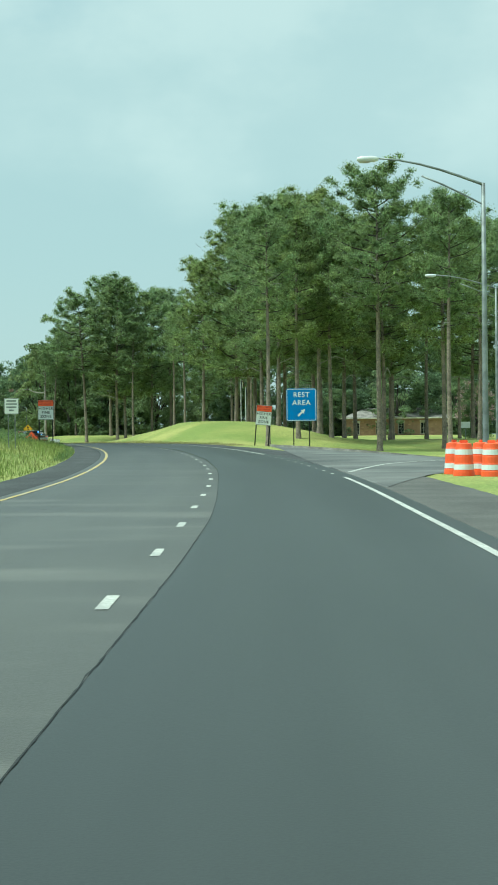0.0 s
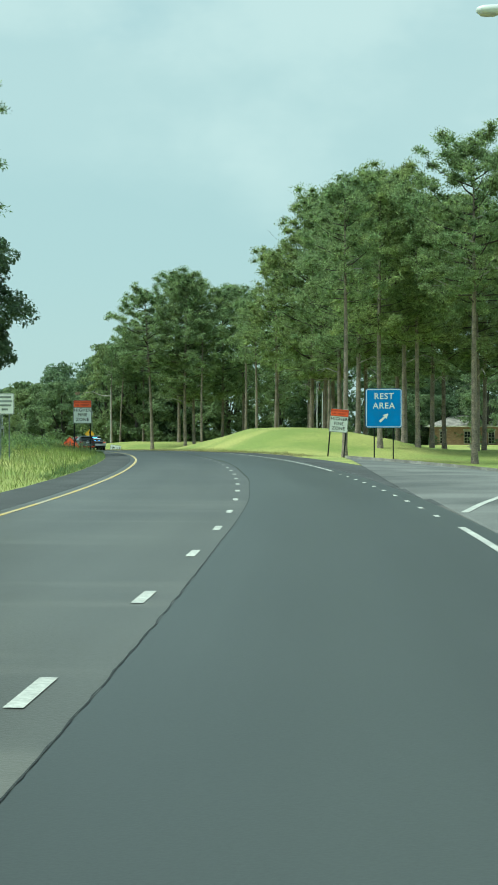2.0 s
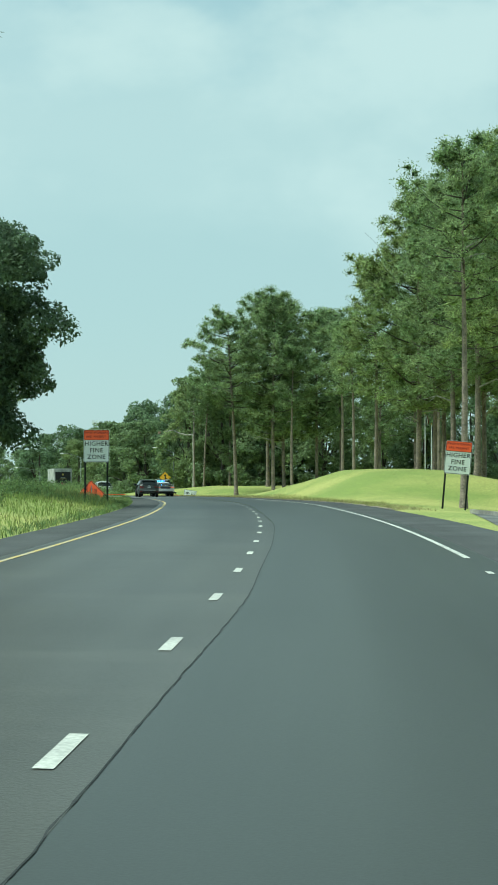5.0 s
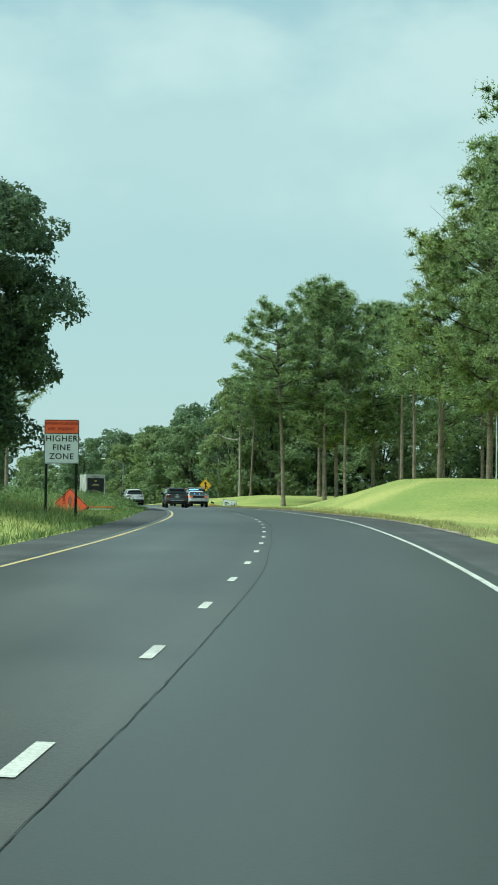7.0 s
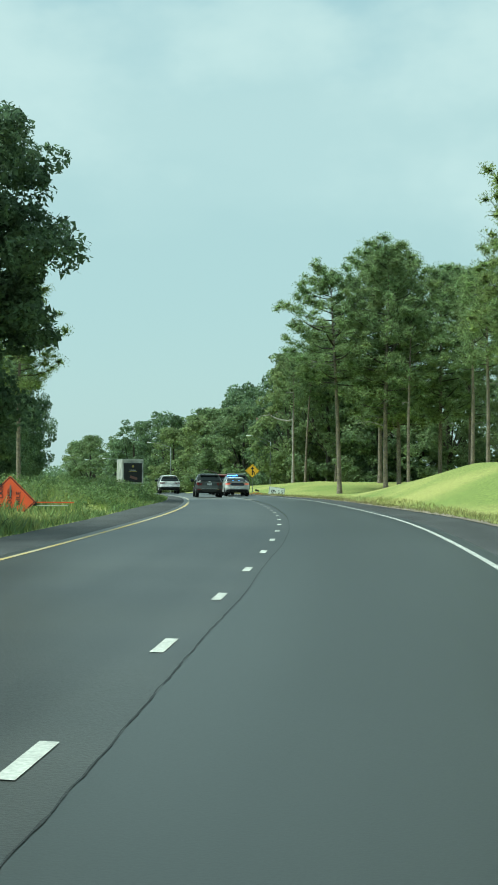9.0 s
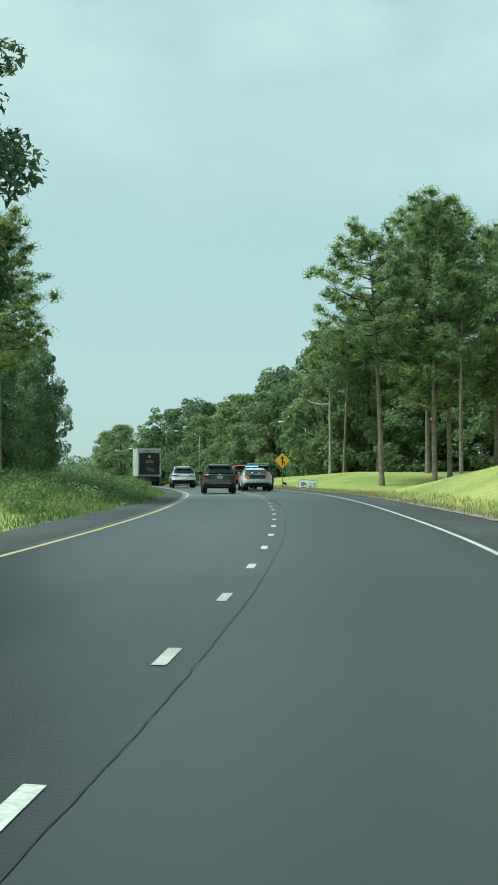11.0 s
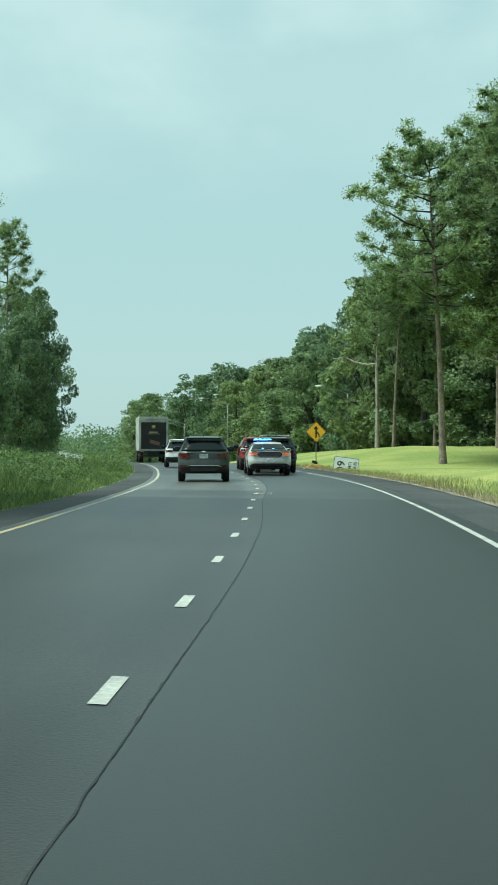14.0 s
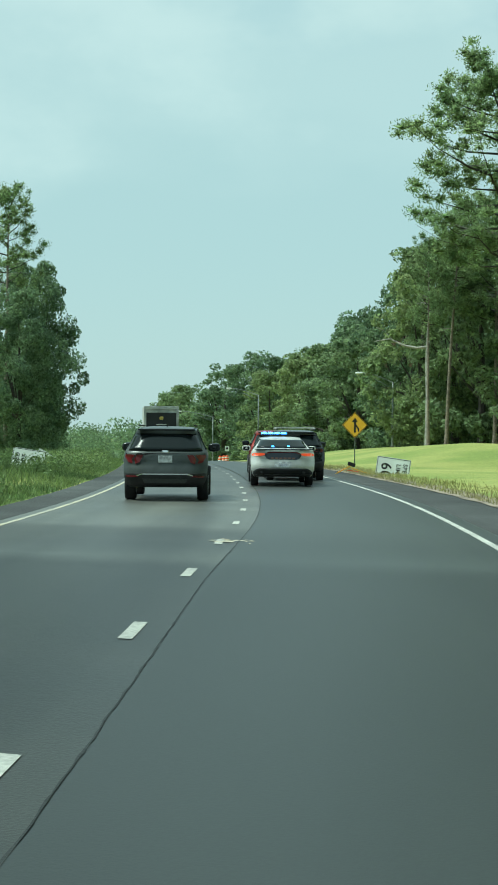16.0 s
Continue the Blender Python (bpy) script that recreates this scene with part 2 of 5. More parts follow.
M_WEED = leaf_mat("weed_leaf", (0.13, 0.195, 0.075), (0.2, 0.26, 0.1), 0.4, 0.3)
# Needle and leaf colours below are paled and greyed to imitate haze.
M_NEEDLE = leaf_mat("pine_needle", (0.235, 0.315, 0.13), (0.31, 0.36, 0.14), 0.5, 0.5)
M_NEEDLE2 = leaf_mat("pine_needle_dark", (0.235, 0.32, 0.155), (0.29, 0.355, 0.16), 0.5, 0.5)
M_LEAF = leaf_mat("hazed_broad_leaf", (0.195, 0.265, 0.135), (0.25, 0.315, 0.15), 0.4, 0.5)
M_LEAF2 = leaf_mat("hazed_young_leaf", (0.22, 0.285, 0.13), (0.28, 0.335, 0.145), 0.4, 0.5)
M_LEAF3 = leaf_mat("hazed_deep_leaf", (0.155, 0.222, 0.128), (0.195, 0.266, 0.133), 0.4, 0.5)
M_OAK = leaf_mat("oak_leaf", (0.1, 0.15, 0.09), (0.13, 0.18, 0.1), 0.35, 0.5)
M_BROWN = leaf_mat("browned_leaf", (0.26, 0.17, 0.13), (0.3, 0.22, 0.16), 0.35, 0.4)
M_BLOSSOM = leaf_mat("pink_blossom", (0.6, 0.36, 0.4), (0.7, 0.5, 0.5), 0.2, 0.4)
M_BARK = mat("pine_bark", (0.27, 0.22, 0.18), 0.95, vary=0.45, scale=1.5, fine=9, bump=1.0, second=(0.15, 0.125, 0.105))
# Bark of limbs and broad trunks, darkened in colour for shade inside the crown.
M_SHADED_BARK = mat("shaded_bark", (0.08, 0.07, 0.06), 0.95, vary=0.3, scale=2, bump=0.6)
M_DEAD = mat("dead_branch", (0.42, 0.4, 0.36), 0.9, vary=0.2, scale=3, bump=0.4)
M_STEEL = mat("galvanised_steel", (0.3, 0.33, 0.32), 0.55, 0.4, vary=0.12, scale=2, bump=0.1)
M_DARKPOST = mat("dark_sign_post", (0.035, 0.045, 0.04), 0.7, 0.3, vary=0.2, scale=4)
M_SIGNW = mat("white_sheeting", (0.76, 0.78, 0.76), 0.45, vary=0.03, scale=2, second=(0.68, 0.7, 0.68))
M_ORANGE = mat("orange_sheeting", (0.9, 0.12, 0.03), 0.5, vary=0.05, scale=2, second=(0.8, 0.1, 0.025))
M_YSIGN = mat("amber_sheeting", (1.0, 0.55, 0.04), 0.45, vary=0.03, scale=2, second=(0.9, 0.46, 0.03))
M_BLUE = mat("blue_sheeting", (0.005, 0.2, 0.58), 0.4, vary=0.04, scale=2, second=(0.005, 0.17, 0.5))
M_BLACK = mat("black_ink", (0.012, 0.013, 0.014), 0.6)
M_REDINK = mat("dark_red_ink", (0.25, 0.02, 0.012), 0.6)
M_BRICK = mat("brick", (0.48, 0.31, 0.2), 0.9, vary=0.2, scale=1.5, bump=0.4, second=(0.38, 0.23, 0.15), obrand=0.25)
M_ROOF = mat("shingle", (0.3, 0.28, 0.255), 0.92, vary=0.25, scale=1.2, bump=0.6)
M_CREAM = mat("cream_paint", (0.7, 0.66, 0.55), 0.6, vary=0.06, scale=2)
M_CONC = mat("concrete", (0.38, 0.36, 0.32), 0.9, vary=0.2, scale=1, bump=0.4)
M_DIRT = mat("gravelly_dirt", (0.3, 0.25, 0.19), 0.95, vary=0.3, scale=0.6, bump=0.7)
M_GLASS = mat("dark_tinted_glass", (0.012, 0.016, 0.017), 0.1, 0.0, coat=0.0, spec=0.22)


# ---- the road's line and the lie of the land ----
LINE_Y = np.array([-300.0, -60.0, 0.0, 20.0, 40.0, 60.0, 80.0, 100.0, 120.0, 140.0, 160.0, 176.9, 198.6, 222.7, 260.5, 298.1, 343.4, 470.9, 715.0, 4700.0], float)
LINE_X = np.array([-1.3, -1.2, -1.13, -1.06, -1.27, -2.47, -4.51, -7.3, -10.86, -15.37, -20.47, -25.35, -32.9, -42.25, -58.46, -76.05, -99.58, -168.54, -320.54, -3040], float)



def _hermite(y, ys, vs, sl):
    i = int(np.clip(np.searchsorted(ys, y) - 1, 0, len(ys) - 2))
    h = ys[i + 1] - ys[i]
    u = (y - ys[i]) / h
    return float((1 + 2 * u) * (1 - u) ** 2 * vs[i] + u * (1 - u) ** 2 * h * sl[i] + u * u * (3 - 2 * u) * vs[i + 1] + u * u * (u - 1) * h * sl[i + 1])


def _fine(ys, vs):
    """A curve through the stations as a quick table every quarter metre from -400 to 4100."""
    sl = np.gradient(vs, ys)
    return [_hermite(-400 + k * 0.25, ys, vs, sl) for k in range(18001)]


def _quick(table, y):
    k = (y + 400) * 4
    i = min(max(int(k), 0), 17999)
    return table[i] + (table[i + 1] - table[i]) * (k - i)


_line_table = _fine(LINE_Y, LINE_X)


def line_x(y):
    """x of the lane line at y: a smooth curve through the fitted stations."""
    return _quick(_line_table, y)


def lean(y):
    return math.atan((line_x(y + 0.5) - line_x(y - 0.5)))


def at(y, p):
    """The plan point p metres to the right of the lane line at station y."""
    a = lean(y)
    return line_x(y) + p * math.cos(a), y - p * math.sin(a) * 0.0


def off(x, y):
    return (x - line_x(y)) * math.cos(lean(y))


def ease(a, b, v):
    t = min(1.0, max(0.0, (v - a) / (b - a)))
    return t * t * (3 - 2 * t)


ROAD_Y = np.array([-300, -60, 0, 20, 40, 60, 80, 100, 120, 140, 160, 180, 200, 224, 250, 292, 343, 471, 715, 4700], float)
ROAD_Z = np.array([-1.5, -0.25, -0.0, 0.085, 0.168, 0.293, 0.423, 0.495, 0.547, 0.508, 0.459, 0.378, 0.279, 0.15, -0.15, -0.95, -2.5, -6.8, -11, -13])
_road_table = _fine(ROAD_Y, ROAD_Z)


def road_z(y):
    """A slight rise, a gentle crest and a long way down."""
    return _quick(_road_table, y)


def land_z(x, y):
    p = off(x, y)
    z = road_z(y)
    if p < -5.2:
        q = -p - 5.2
        z += 0.55 * ease(0.3, 4.8, q) * ease(20, 72, y) * (1 - ease(166, 205, y)) * (1 - 1.3 * ease(9.5, 26, q))
        z += 0.12 * noise.noise((x * 0.15, y * 0.15, 0)) * ease(0.5, 4, q)
    elif p > 5.2:
        q = p - 5.2
        z -= 0.95 * ease(1, 15, q) * ease(46, 85, y) * (1 - ease(130, 148, y))
        hill = 2.3 * math.exp(-((y - 160) / 24.0) ** 2) + 1.65 * (0.04 * ease(166, 205, y) + 0.96 * ease(226, 256, y)) * (1 - 0.4 * ease(272, 343, y))
        z += hill * ease(0.8 + 2.4 * ease(188, 222, y), 7.8 + 8.6 * ease(175, 222, y), q) * ease(119.5, 146.5, y) * (1 - ease(12, 23, q) * ease(-19.5, -6.5, x))
        z += 0.18 * noise.noise((x * 0.08, y * 0.08, 3)) * ease(1, 6, q) * ease(110, 133, y)
        z += 1.35 * ease(22, 66, q) * ease(199, 285, y)
        z -= 0.3 * ease(4, 12, q) * math.exp(-((y - 233) / 13.0) ** 2)
    return z


def mesh_from(name, verts, faces, material, smooth=False):
    me = bpy.data.meshes.new(name)
    me.from_pydata(verts, [], faces)
    me.materials.append(material)
    if smooth:
        me.polygons.foreach_set("use_smooth", [True] * len(me.polygons))
    me.update()
    return me


# one sheet of ground out to the horizon
g_rows = [-400, -250, -150, -100, -70, -50, -35] + [v * 2.5 for v in range(-10, 146)] + [370, 382, 396, 415, 440, 470, 520, 600, 720, 900, 1200, 1700, 2500, 4600]
g_cols = [-3000, -1500, -800, -450, -280, -180, -120, -85, -62, -46, -35, -28, -22, -17.5, -14, -11.5, -9.5, -8, -7, -6.2, -5.6, -5.1, -3, 0, 3, 5.0, 5.6, 6.2, 7,
          8, 9.2, 10.6, 12.2, 14, 16, 18.5, 21.5, 25, 30, 36, 44, 55, 70, 95, 130, 190, 300, 500, 900, 1600, 3000]
g_v, g_f = [], []
for y in g_rows:
    for p in g_cols:
        x = line_x(y) + p / math.cos(lean(y))
        z = land_z(x, y)
        if abs(p) < 5.0:
            z -= 0.12
        elif abs(p) < 6.0:
            z -= 0.03
        g_v.append((x, y, z))
n_c = len(g_cols)
for i in range(len(g_rows) - 1):
    for j in range(n_c - 1):
        a = i * n_c + j
        g_f.append((a, a + 1, a + n_c + 1, a + n_c))
ground = tagged(new("ground", mesh_from("ground", g_v, g_f, M_GRASS, True)), "grassy roadside land with mown lawn and low mounds", "ground", kind="structure")


def strip(name, left, right, y0, y1, step, lift, material, label, category="road", wide=3):
    """A ribbon of paving between two offsets from the lane line."""
    v, f = [], []
    n = max(1, int(round((y1 - y0) / step)))
    for i in range(n + 1):
        y = y0 + (y1 - y0) * i / n
        l, r = (left(y) if callable(left) else left), (right(y) if callable(right) else right)
        for k in range(wide):
            p = l + (r - l) * k / (wide - 1)
            x = line_x(y) + p / math.cos(lean(y))
            v.append((x, y, road_z(y) + lift))
    for i in range(n):
        for k in range(wide - 1):
            a = i * wide + k
            f.append((a, a + 1, a + wide + 1, a + wide))
    me = mesh_from(name, v, f, material)
    uv = me.uv_layers.new(name="lane")
    for loop in me.loops:
        x, y, z = v[loop.vertex_index]
        uv.data[loop.index].uv = (off(x, y), y)
    return tagged(new(name, me), label, category, kind="structure")


SEAM_Y = [-20.0, 14.0, 17.6, 21.2, 24.8, 28.4, 32.0, 35.6, 39.2, 42.8, 46.4, 50.0, 53.6, 57.2, 60.8, 64.4, 68.0, 71.6, 75.2, 78.8, 82.4, 86.0, 89.6, 93.2, 96.8, 100.4, 104.0, 107.6, 111.2, 114.8, 118.4, 122.0, 125.6, 129.2, 132.8, 136.4, 140.0, 143.6, 147.2, 150.8, 154.4, 158.0, 161.6, 165.2, 168.8, 172.4, 200]
SEAM_P = [-0.4, 0.29, 0.33, 0.38, 0.35, 0.3, 0.24, 0.2, 0.21, 0.24, 0.28, 0.29, 0.28, 0.33, 0.37, 0.32, 0.31, 0.34, 0.34, 0.35, 0.37, 0.36, 0.29, 0.24, 0.26, 0.2, 0.21, 0.26, 0.26, 0.27, 0.25, 0.25, 0.27, 0.28, 0.27, 0.28, 0.31, 0.33, 0.32, 0.31, 0.25, 0.19, 0.15, 0.2, 0.27, 0.31, 0.4]


def seam_p(y):
    """The wavering joint between the old and the new paving."""
    return sum(float(np.interp(y + d, SEAM_Y, SEAM_P)) for d in (-1.2, -0.6, 0, 0.6, 1.2)) / 5 + 0.014 * noise.noise((0, y * 2.1, 0))


def left_edge(y):
    return -5.55 + 0.06 * noise.noise((4, y * 0.6, 0)) + 0.7 * ease(133, 166, y)


def right_edge(y):
    return 5.7 + 0.1 * noise.noise((9, y * 0.5, 0)) - 0.4 * ease(122, 155, y)


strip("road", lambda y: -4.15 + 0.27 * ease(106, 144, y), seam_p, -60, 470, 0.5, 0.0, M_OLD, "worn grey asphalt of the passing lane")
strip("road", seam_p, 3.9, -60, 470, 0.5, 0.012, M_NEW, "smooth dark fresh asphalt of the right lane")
strip("road", left_edge, lambda y: -4.15 + 0.27 * ease(106, 144, y), -60, 470, 1.0, -0.004, M_SHOULDER, "narrow dark asphalt inner shoulder")
strip("road", 3.9, right_edge, -60, 45, 1.0, 0.004, M_APRON, "bleached gritty asphalt outer shoulder")
strip("road", 3.9, right_edge, 45, 470, 1.0, 0.004, M_SHOULDER, "dark asphalt outer shoulder")
strip("verge_soil", lambda y: right_edge(y) - 0.05, lambda y: right_edge(y) + 0.25 + 0.6 * ease(118, 150, y) + 0.35 * noise.noise((3, y * 0.35, 0)), 104, 330, 0.5, 0.02, M_DIRT, "gravelly bare soil strip beside the shoulder", "soil")
strip("seam", lambda y: seam_p(y) - 0.004 - 0.016 * max(0, noise.noise((2, y * 4, 0))), lambda y: seam_p(y) + 0.005 + 0.012 * max(-0.2, noise.noise((5, y * 7, 0))), -10, 300, 0.1, 0.017, M_SEAM, "dark crack line along the paving joint", wide=2)
strip("edge_line", lambda y: -3.92 + 0.25 * ease(106, 144, y), lambda y: -3.81 + 0.25 * ease(106, 144, y), -60, 153, 1.0, 0.006, M_YELLOW, "faded yellow painted edge line", "road marking", wide=2)
strip("edge_line", lambda y: -3.92 + 0.25 * ease(106, 144, y), lambda y: -3.82 + 0.25 * ease(106, 144, y), 153, 470, 1.0, 0.006, M_PALE, "bleached pale painted edge line", "road marking", wide=2)
for a, b in ((-60, 38.4), (68.2, 470)):
    strip("edge_line", 3.5, 3.61, a, b, 1.0, 0.018, M_WHITE, "solid white painted edge line", "road marking", wide=2)


# short lane dashes, and the dotted line across the ramp's mouth
def dash(name, y, p0, p1, length, lift, label, group):
    v, f = [], []
    for i in range(3):
        yy = y + length * i / 2
        for p in (p0, p1):
            v.append((line_x(yy) + p / math.cos(lean(yy)), yy, road_z(yy) + lift))
    for i in range(2):
        f.append((2 * i, 2 * i + 1, 2 * i + 3, 2 * i + 2))
    tagged(new(name, mesh_from(name, v, f, M_WHITE)), label, "road marking", group=group, kind="structure")


DASH_FROM = 15.75        # a dash near the start, along the line; one every 4.5 m from there
for step in range(-1, 56):
    arc, y = DASH_FROM + 4.5 * step, 0.0
    while arc > 0:
        y += 0.05 if arc > 0.05 else arc
        arc -= 0.05 / math.cos(lean(y))
    q = float(np.interp(y, [11, 15.7, 20, 140, 150, 157, 163, 170], [-0.1, -0.03, 0, 0, -0.04, -0.07, -0.07, 0]))
    dash("lane_dash", y - 0.45 * math.cos(lean(y)), q - 0.053, q + 0.053, 0.9 * math.cos(lean(y)), 0.006, "short white painted lane dash", "lane dashes")
y = 41.0
while y < 67:
    dash("ramp_dash", y, 3.44, 3.53, 0.5, 0.018, "short white dash of the dotted ramp line", "ramp dashes")
    y += 2.62
# broken patch of paint and grit beside a dash
bits = random.Random(21)
v, f = [], []
for i in range(46):
    y = 166.7 + bits.gauss(0, 0.16)
    p = 0.06 + bits.gauss(0, 0.16)
    if i > 24:
        y, p = bits.uniform(4, 60), bits.uniform(0.6, 3.4) if i % 2 else bits.uniform(-3, 0)
    s = bits.uniform(0.01, 0.032) if i <= 24 else bits.uniform(0.004, 0.008)
    x, z, k = line_x(y) + p, road_z(y) + 0.014, len(v)
    v += [(x - s * 1.6, y - s, z), (x + s * 1.2, y - s * 0.7, z), (x + s * 1.5, y + s, z), (x - s, y + s * 0.8, z), (x, y, z + s * 0.4)]
    f += [(k, k + 1, k + 4), (k + 1, k + 2, k + 4), (k + 2, k + 3, k + 4), (k + 3, k, k + 4)]
tagged(new("grit", mesh_from("grit", v, f, M_GRIT)), "pale bits of grit and broken road paint", "grit", kind="stuff")


# ---- makers shared by many things ----
rng = np.random.default_rng(11)


def part(name, bm, material, parent, label=""):
    """Links a bmesh as one mesh object under a thing or a part."""
    me = bpy.data.meshes.new(name)
    bm.to_mesh(me)
    bm.free()
    me.materials.append(material)
    ob = new(name, me)
    ob.parent = parent
    return tagged(ob, label)


def part_of(name, mesh, parent, label=""):
    ob = new(name, mesh)
    ob.parent = parent
    return tagged(ob, label)


def boxed(size, centre, bevel=0.02, turn=None):
    bm = bmesh.new()
    bmesh.ops.create_cube(bm, size=1)
    bmesh.ops.scale(bm, vec=size, verts=bm.verts)
    if bevel:
        bmesh.ops.bevel(bm, geom=bm.edges[:], offset=bevel, segments=2, affect="EDGES")
    if turn is not None:
        bmesh.ops.transform(bm, matrix=turn, verts=bm.verts)
    bmesh.ops.translate(bm, vec=centre, verts=bm.verts)
    return bm


def egg(size, centre, turn=None):
    bm = bmesh.new()
    bmesh.ops.create_icosphere(bm, subdivisions=2, radius=0.5)
    for v in bm.verts:
        v.co = Vector([math.copysign(abs(2 * c) ** 0.7 / 2, c) for c in v.co])
    bmesh.ops.scale(bm, vec=size, verts=bm.verts)
    if turn is not None:
        bmesh.ops.transform(bm, matrix=turn, verts=bm.verts)
    bmesh.ops.translate(bm, vec=centre, verts=bm.verts)
    for f in bm.faces:
        f.smooth = True
    return bm


def turned(prof, axis="X", sides=24):
    """A body of revolution about the x axis from (radius, x) pairs."""
    bm = bmesh.new()
    rings = [[bm.verts.new((x, r * math.cos(2 * math.pi * k / sides), r * math.sin(2 * math.pi * k / sides))) for k in range(sides)] for r, x in prof]
    for a, b in zip(rings, rings[1:]):
        for k in range(sides):
            bm.faces.new((a[k], a[(k + 1) % sides], b[(k + 1) % sides], b[k]))
    bm.faces.new(rings[0])
    bm.faces.new(rings[-1])
    if axis == "Z":
        bmesh.ops.transform(bm, matrix=Matrix.Rotation(-math.pi / 2, 4, "Y"), verts=bm.verts)
    bmesh.ops.recalc_face_normals(bm, faces=bm.faces)
    for f in bm.faces:
        f.smooth = len(f.verts) == 4 and axis == "X"
    return bm


# ---- the rest-area slip road, its kerb and paint ----
NEAR = [(2.61, 30.54), (3.99, 36.65), (5.51, 41.23), (9.14, 45.81), (16.25, 51.92), (30.46, 61.08), (62.07, 78.83)]
FAR = [(1.0, 100.47), (2.77, 93.69), (5.29, 88.21), (9.01, 84.81), (16.89, 86.16), (32.32, 95.06), (66.29, 113.0)]


def along(pts, t):
    """A smooth point on a polyline, t from 0 to 1."""
    u = t * (len(pts) - 1)
    i = min(int(u), len(pts) - 2)
    q0, q1, q2, q3 = pts[max(i - 1, 0)], pts[i], pts[i + 1], pts[min(i + 2, len(pts) - 1)]
    f = u - i
    return tuple(0.5 * (2 * b + (c - a) * f + (2 * a - 5 * b + 4 * c - d) * f * f + (3 * b - a - 3 * c + d) * f ** 3) for a, b, c, d in zip(q0, q1, q2, q3))


v, f = [], []
for i in range(41):
    a, b = along(NEAR, i / 40), along(FAR, i / 40)
    for k in range(25):
        x, y = (a[j] + (b[j] - a[j]) * k / 24 for j in (0, 1))
        p = off(x, y)
        lift = 0.014 if p > 5.6 else (0.014 if p > 3.95 else -0.02)
        v.append((x, y, land_z(x, y) + lift))
for i in range(40):
    for k in range(24):
        q = i * 25 + k
        f.append((q, q + 1, q + 26, q + 25))
tagged(new("slip_road", mesh_from("slip_road", v, f, M_RAMP)), "pale patched asphalt of the rest area slip road", "road", kind="structure")


def ribbon(name, pts, width, lift, material, label, high=0.0, n=60):
    v, f = [], []
    for i in range(n + 1):
        x, y = along(pts, i / n)
        x2, y2 = along(pts, min(1, i / n + 0.01)) if i < n else (2 * x - along(pts, 0.99)[0], 2 * y - along(pts, 0.99)[1])
        d = Vector((y2 - y, x - x2)).normalized() * (width / 2)
        for s in (-1, 1):
            xx, yy = x + s * d.x, y + s * d.y
            z = land_z(xx, yy) + lift
            v.append((xx, yy, z + high))
            if high:
                v.append((xx + s * 0.03, yy, z - 0.1))
    if high:
        for i in range(n):
            a = 4 * i
            f += [(a, a + 2, a + 6, a + 4), (a + 1, a, a + 4, a + 5), (a + 2, a + 3, a + 7, a + 6)]
    else:
        f = [(2 * i, 2 * i + 1, 2 * i + 3, 2 * i + 2) for i in range(n)]
    tagged(new(name, mesh_from(name, v, f, material)), label, "kerb" if high else "road marking", kind="structure")


ribbon("kerb", [(q[0], q[1] + 0.1) for q in FAR], 0.16, 0.0, M_CONC, "low weathered concrete kerb along the lawn", 0.16)
ribbon("gore_line", [(2.71, 42.25), (3.65, 46.83), (4.98, 51.41), (8.16, 56.5), (13.2, 61.08), (22.34, 67.19)], 0.14, 0.022, M_WHITE, "worn white curved gore line")


# ---- brick rest-area building beyond the lawn ----
def wall_bricks(parent, mesh, x0, x1, z0, z1, y, holes, step=(0.42, 0.21)):
    """Single bricks in running bond, left out at the openings."""
    count = 0
    rows = int((z1 - z0) / step[1])
    for r in range(rows):
        z = z0 + r * step[1]
        x = x0 + (0.21 if r % 2 else 0.0)
        while x < x1 - 0.3:
            if not any(a - 0.42 < x < b and c - 0.2 < z < d for a, b, c, d in holes) and count < 300:
                ob = new("brick", mesh)
                ob.parent = parent
                ob.location = (x + 0.2, y, z + 0.1)
                count += 1
            x += step[0]


house = tagged(new("rest_area_building"), "low tan brick building with cream windows and shingle roof", "building")
LEN, DEEP, TALL = 17.0, 8.0, 2.9
openings = [(-7.0 + 3.55 * k, -6.0 + 3.55 * k, 0.35, 2.3) for k in range(5)]
bm = bmesh.new()
xs = sorted({-LEN / 2, LEN / 2, *[q for o in openings for q in o[:2]]})
zs = [0, 0.35, 2.3, TALL]
for i in range(len(xs) - 1):
    for j in range(3):
        if any(abs(xs[i] - o[0]) < 1e-6 and j == 1 for o in openings):
            continue
        for q in ((0, 1), (0.25, -1)):
            vs = [bm.verts.new((x, q[0], z)) for x, z in ((xs[i], zs[j]), (xs[i + 1], zs[j]), (xs[i + 1], zs[j + 1]), (xs[i], zs[j + 1]))]
            bm.faces.new(vs if q[1] > 0 else list(reversed(vs)))
for o in openings:
    for a, b in (((o[0], 0.35), (o[0], 2.3)), ((o[1], 2.3), (o[1], 0.35)), ((o[0], 2.3), (o[1], 2.3)), ((o[1], 0.35), (o[0], 0.35))):
        bm.faces.new([bm.verts.new(q) for q in ((a[0], 0, a[1]), (b[0], 0, b[1]), (b[0], 0.25, b[1]), (a[0], 0.25, a[1]))])
for x in (-LEN / 2, LEN / 2):
    bm.faces.new([bm.verts.new(q) for q in ((x, 0, 0), (x, DEEP, 0), (x, DEEP, TALL), (x, 0, TALL))])
bm.faces.new([bm.verts.new(q) for q in ((-LEN / 2, DEEP, 0), (LEN / 2, DEEP, 0), (LEN / 2, DEEP, TALL), (-LEN / 2, DEEP, TALL))])
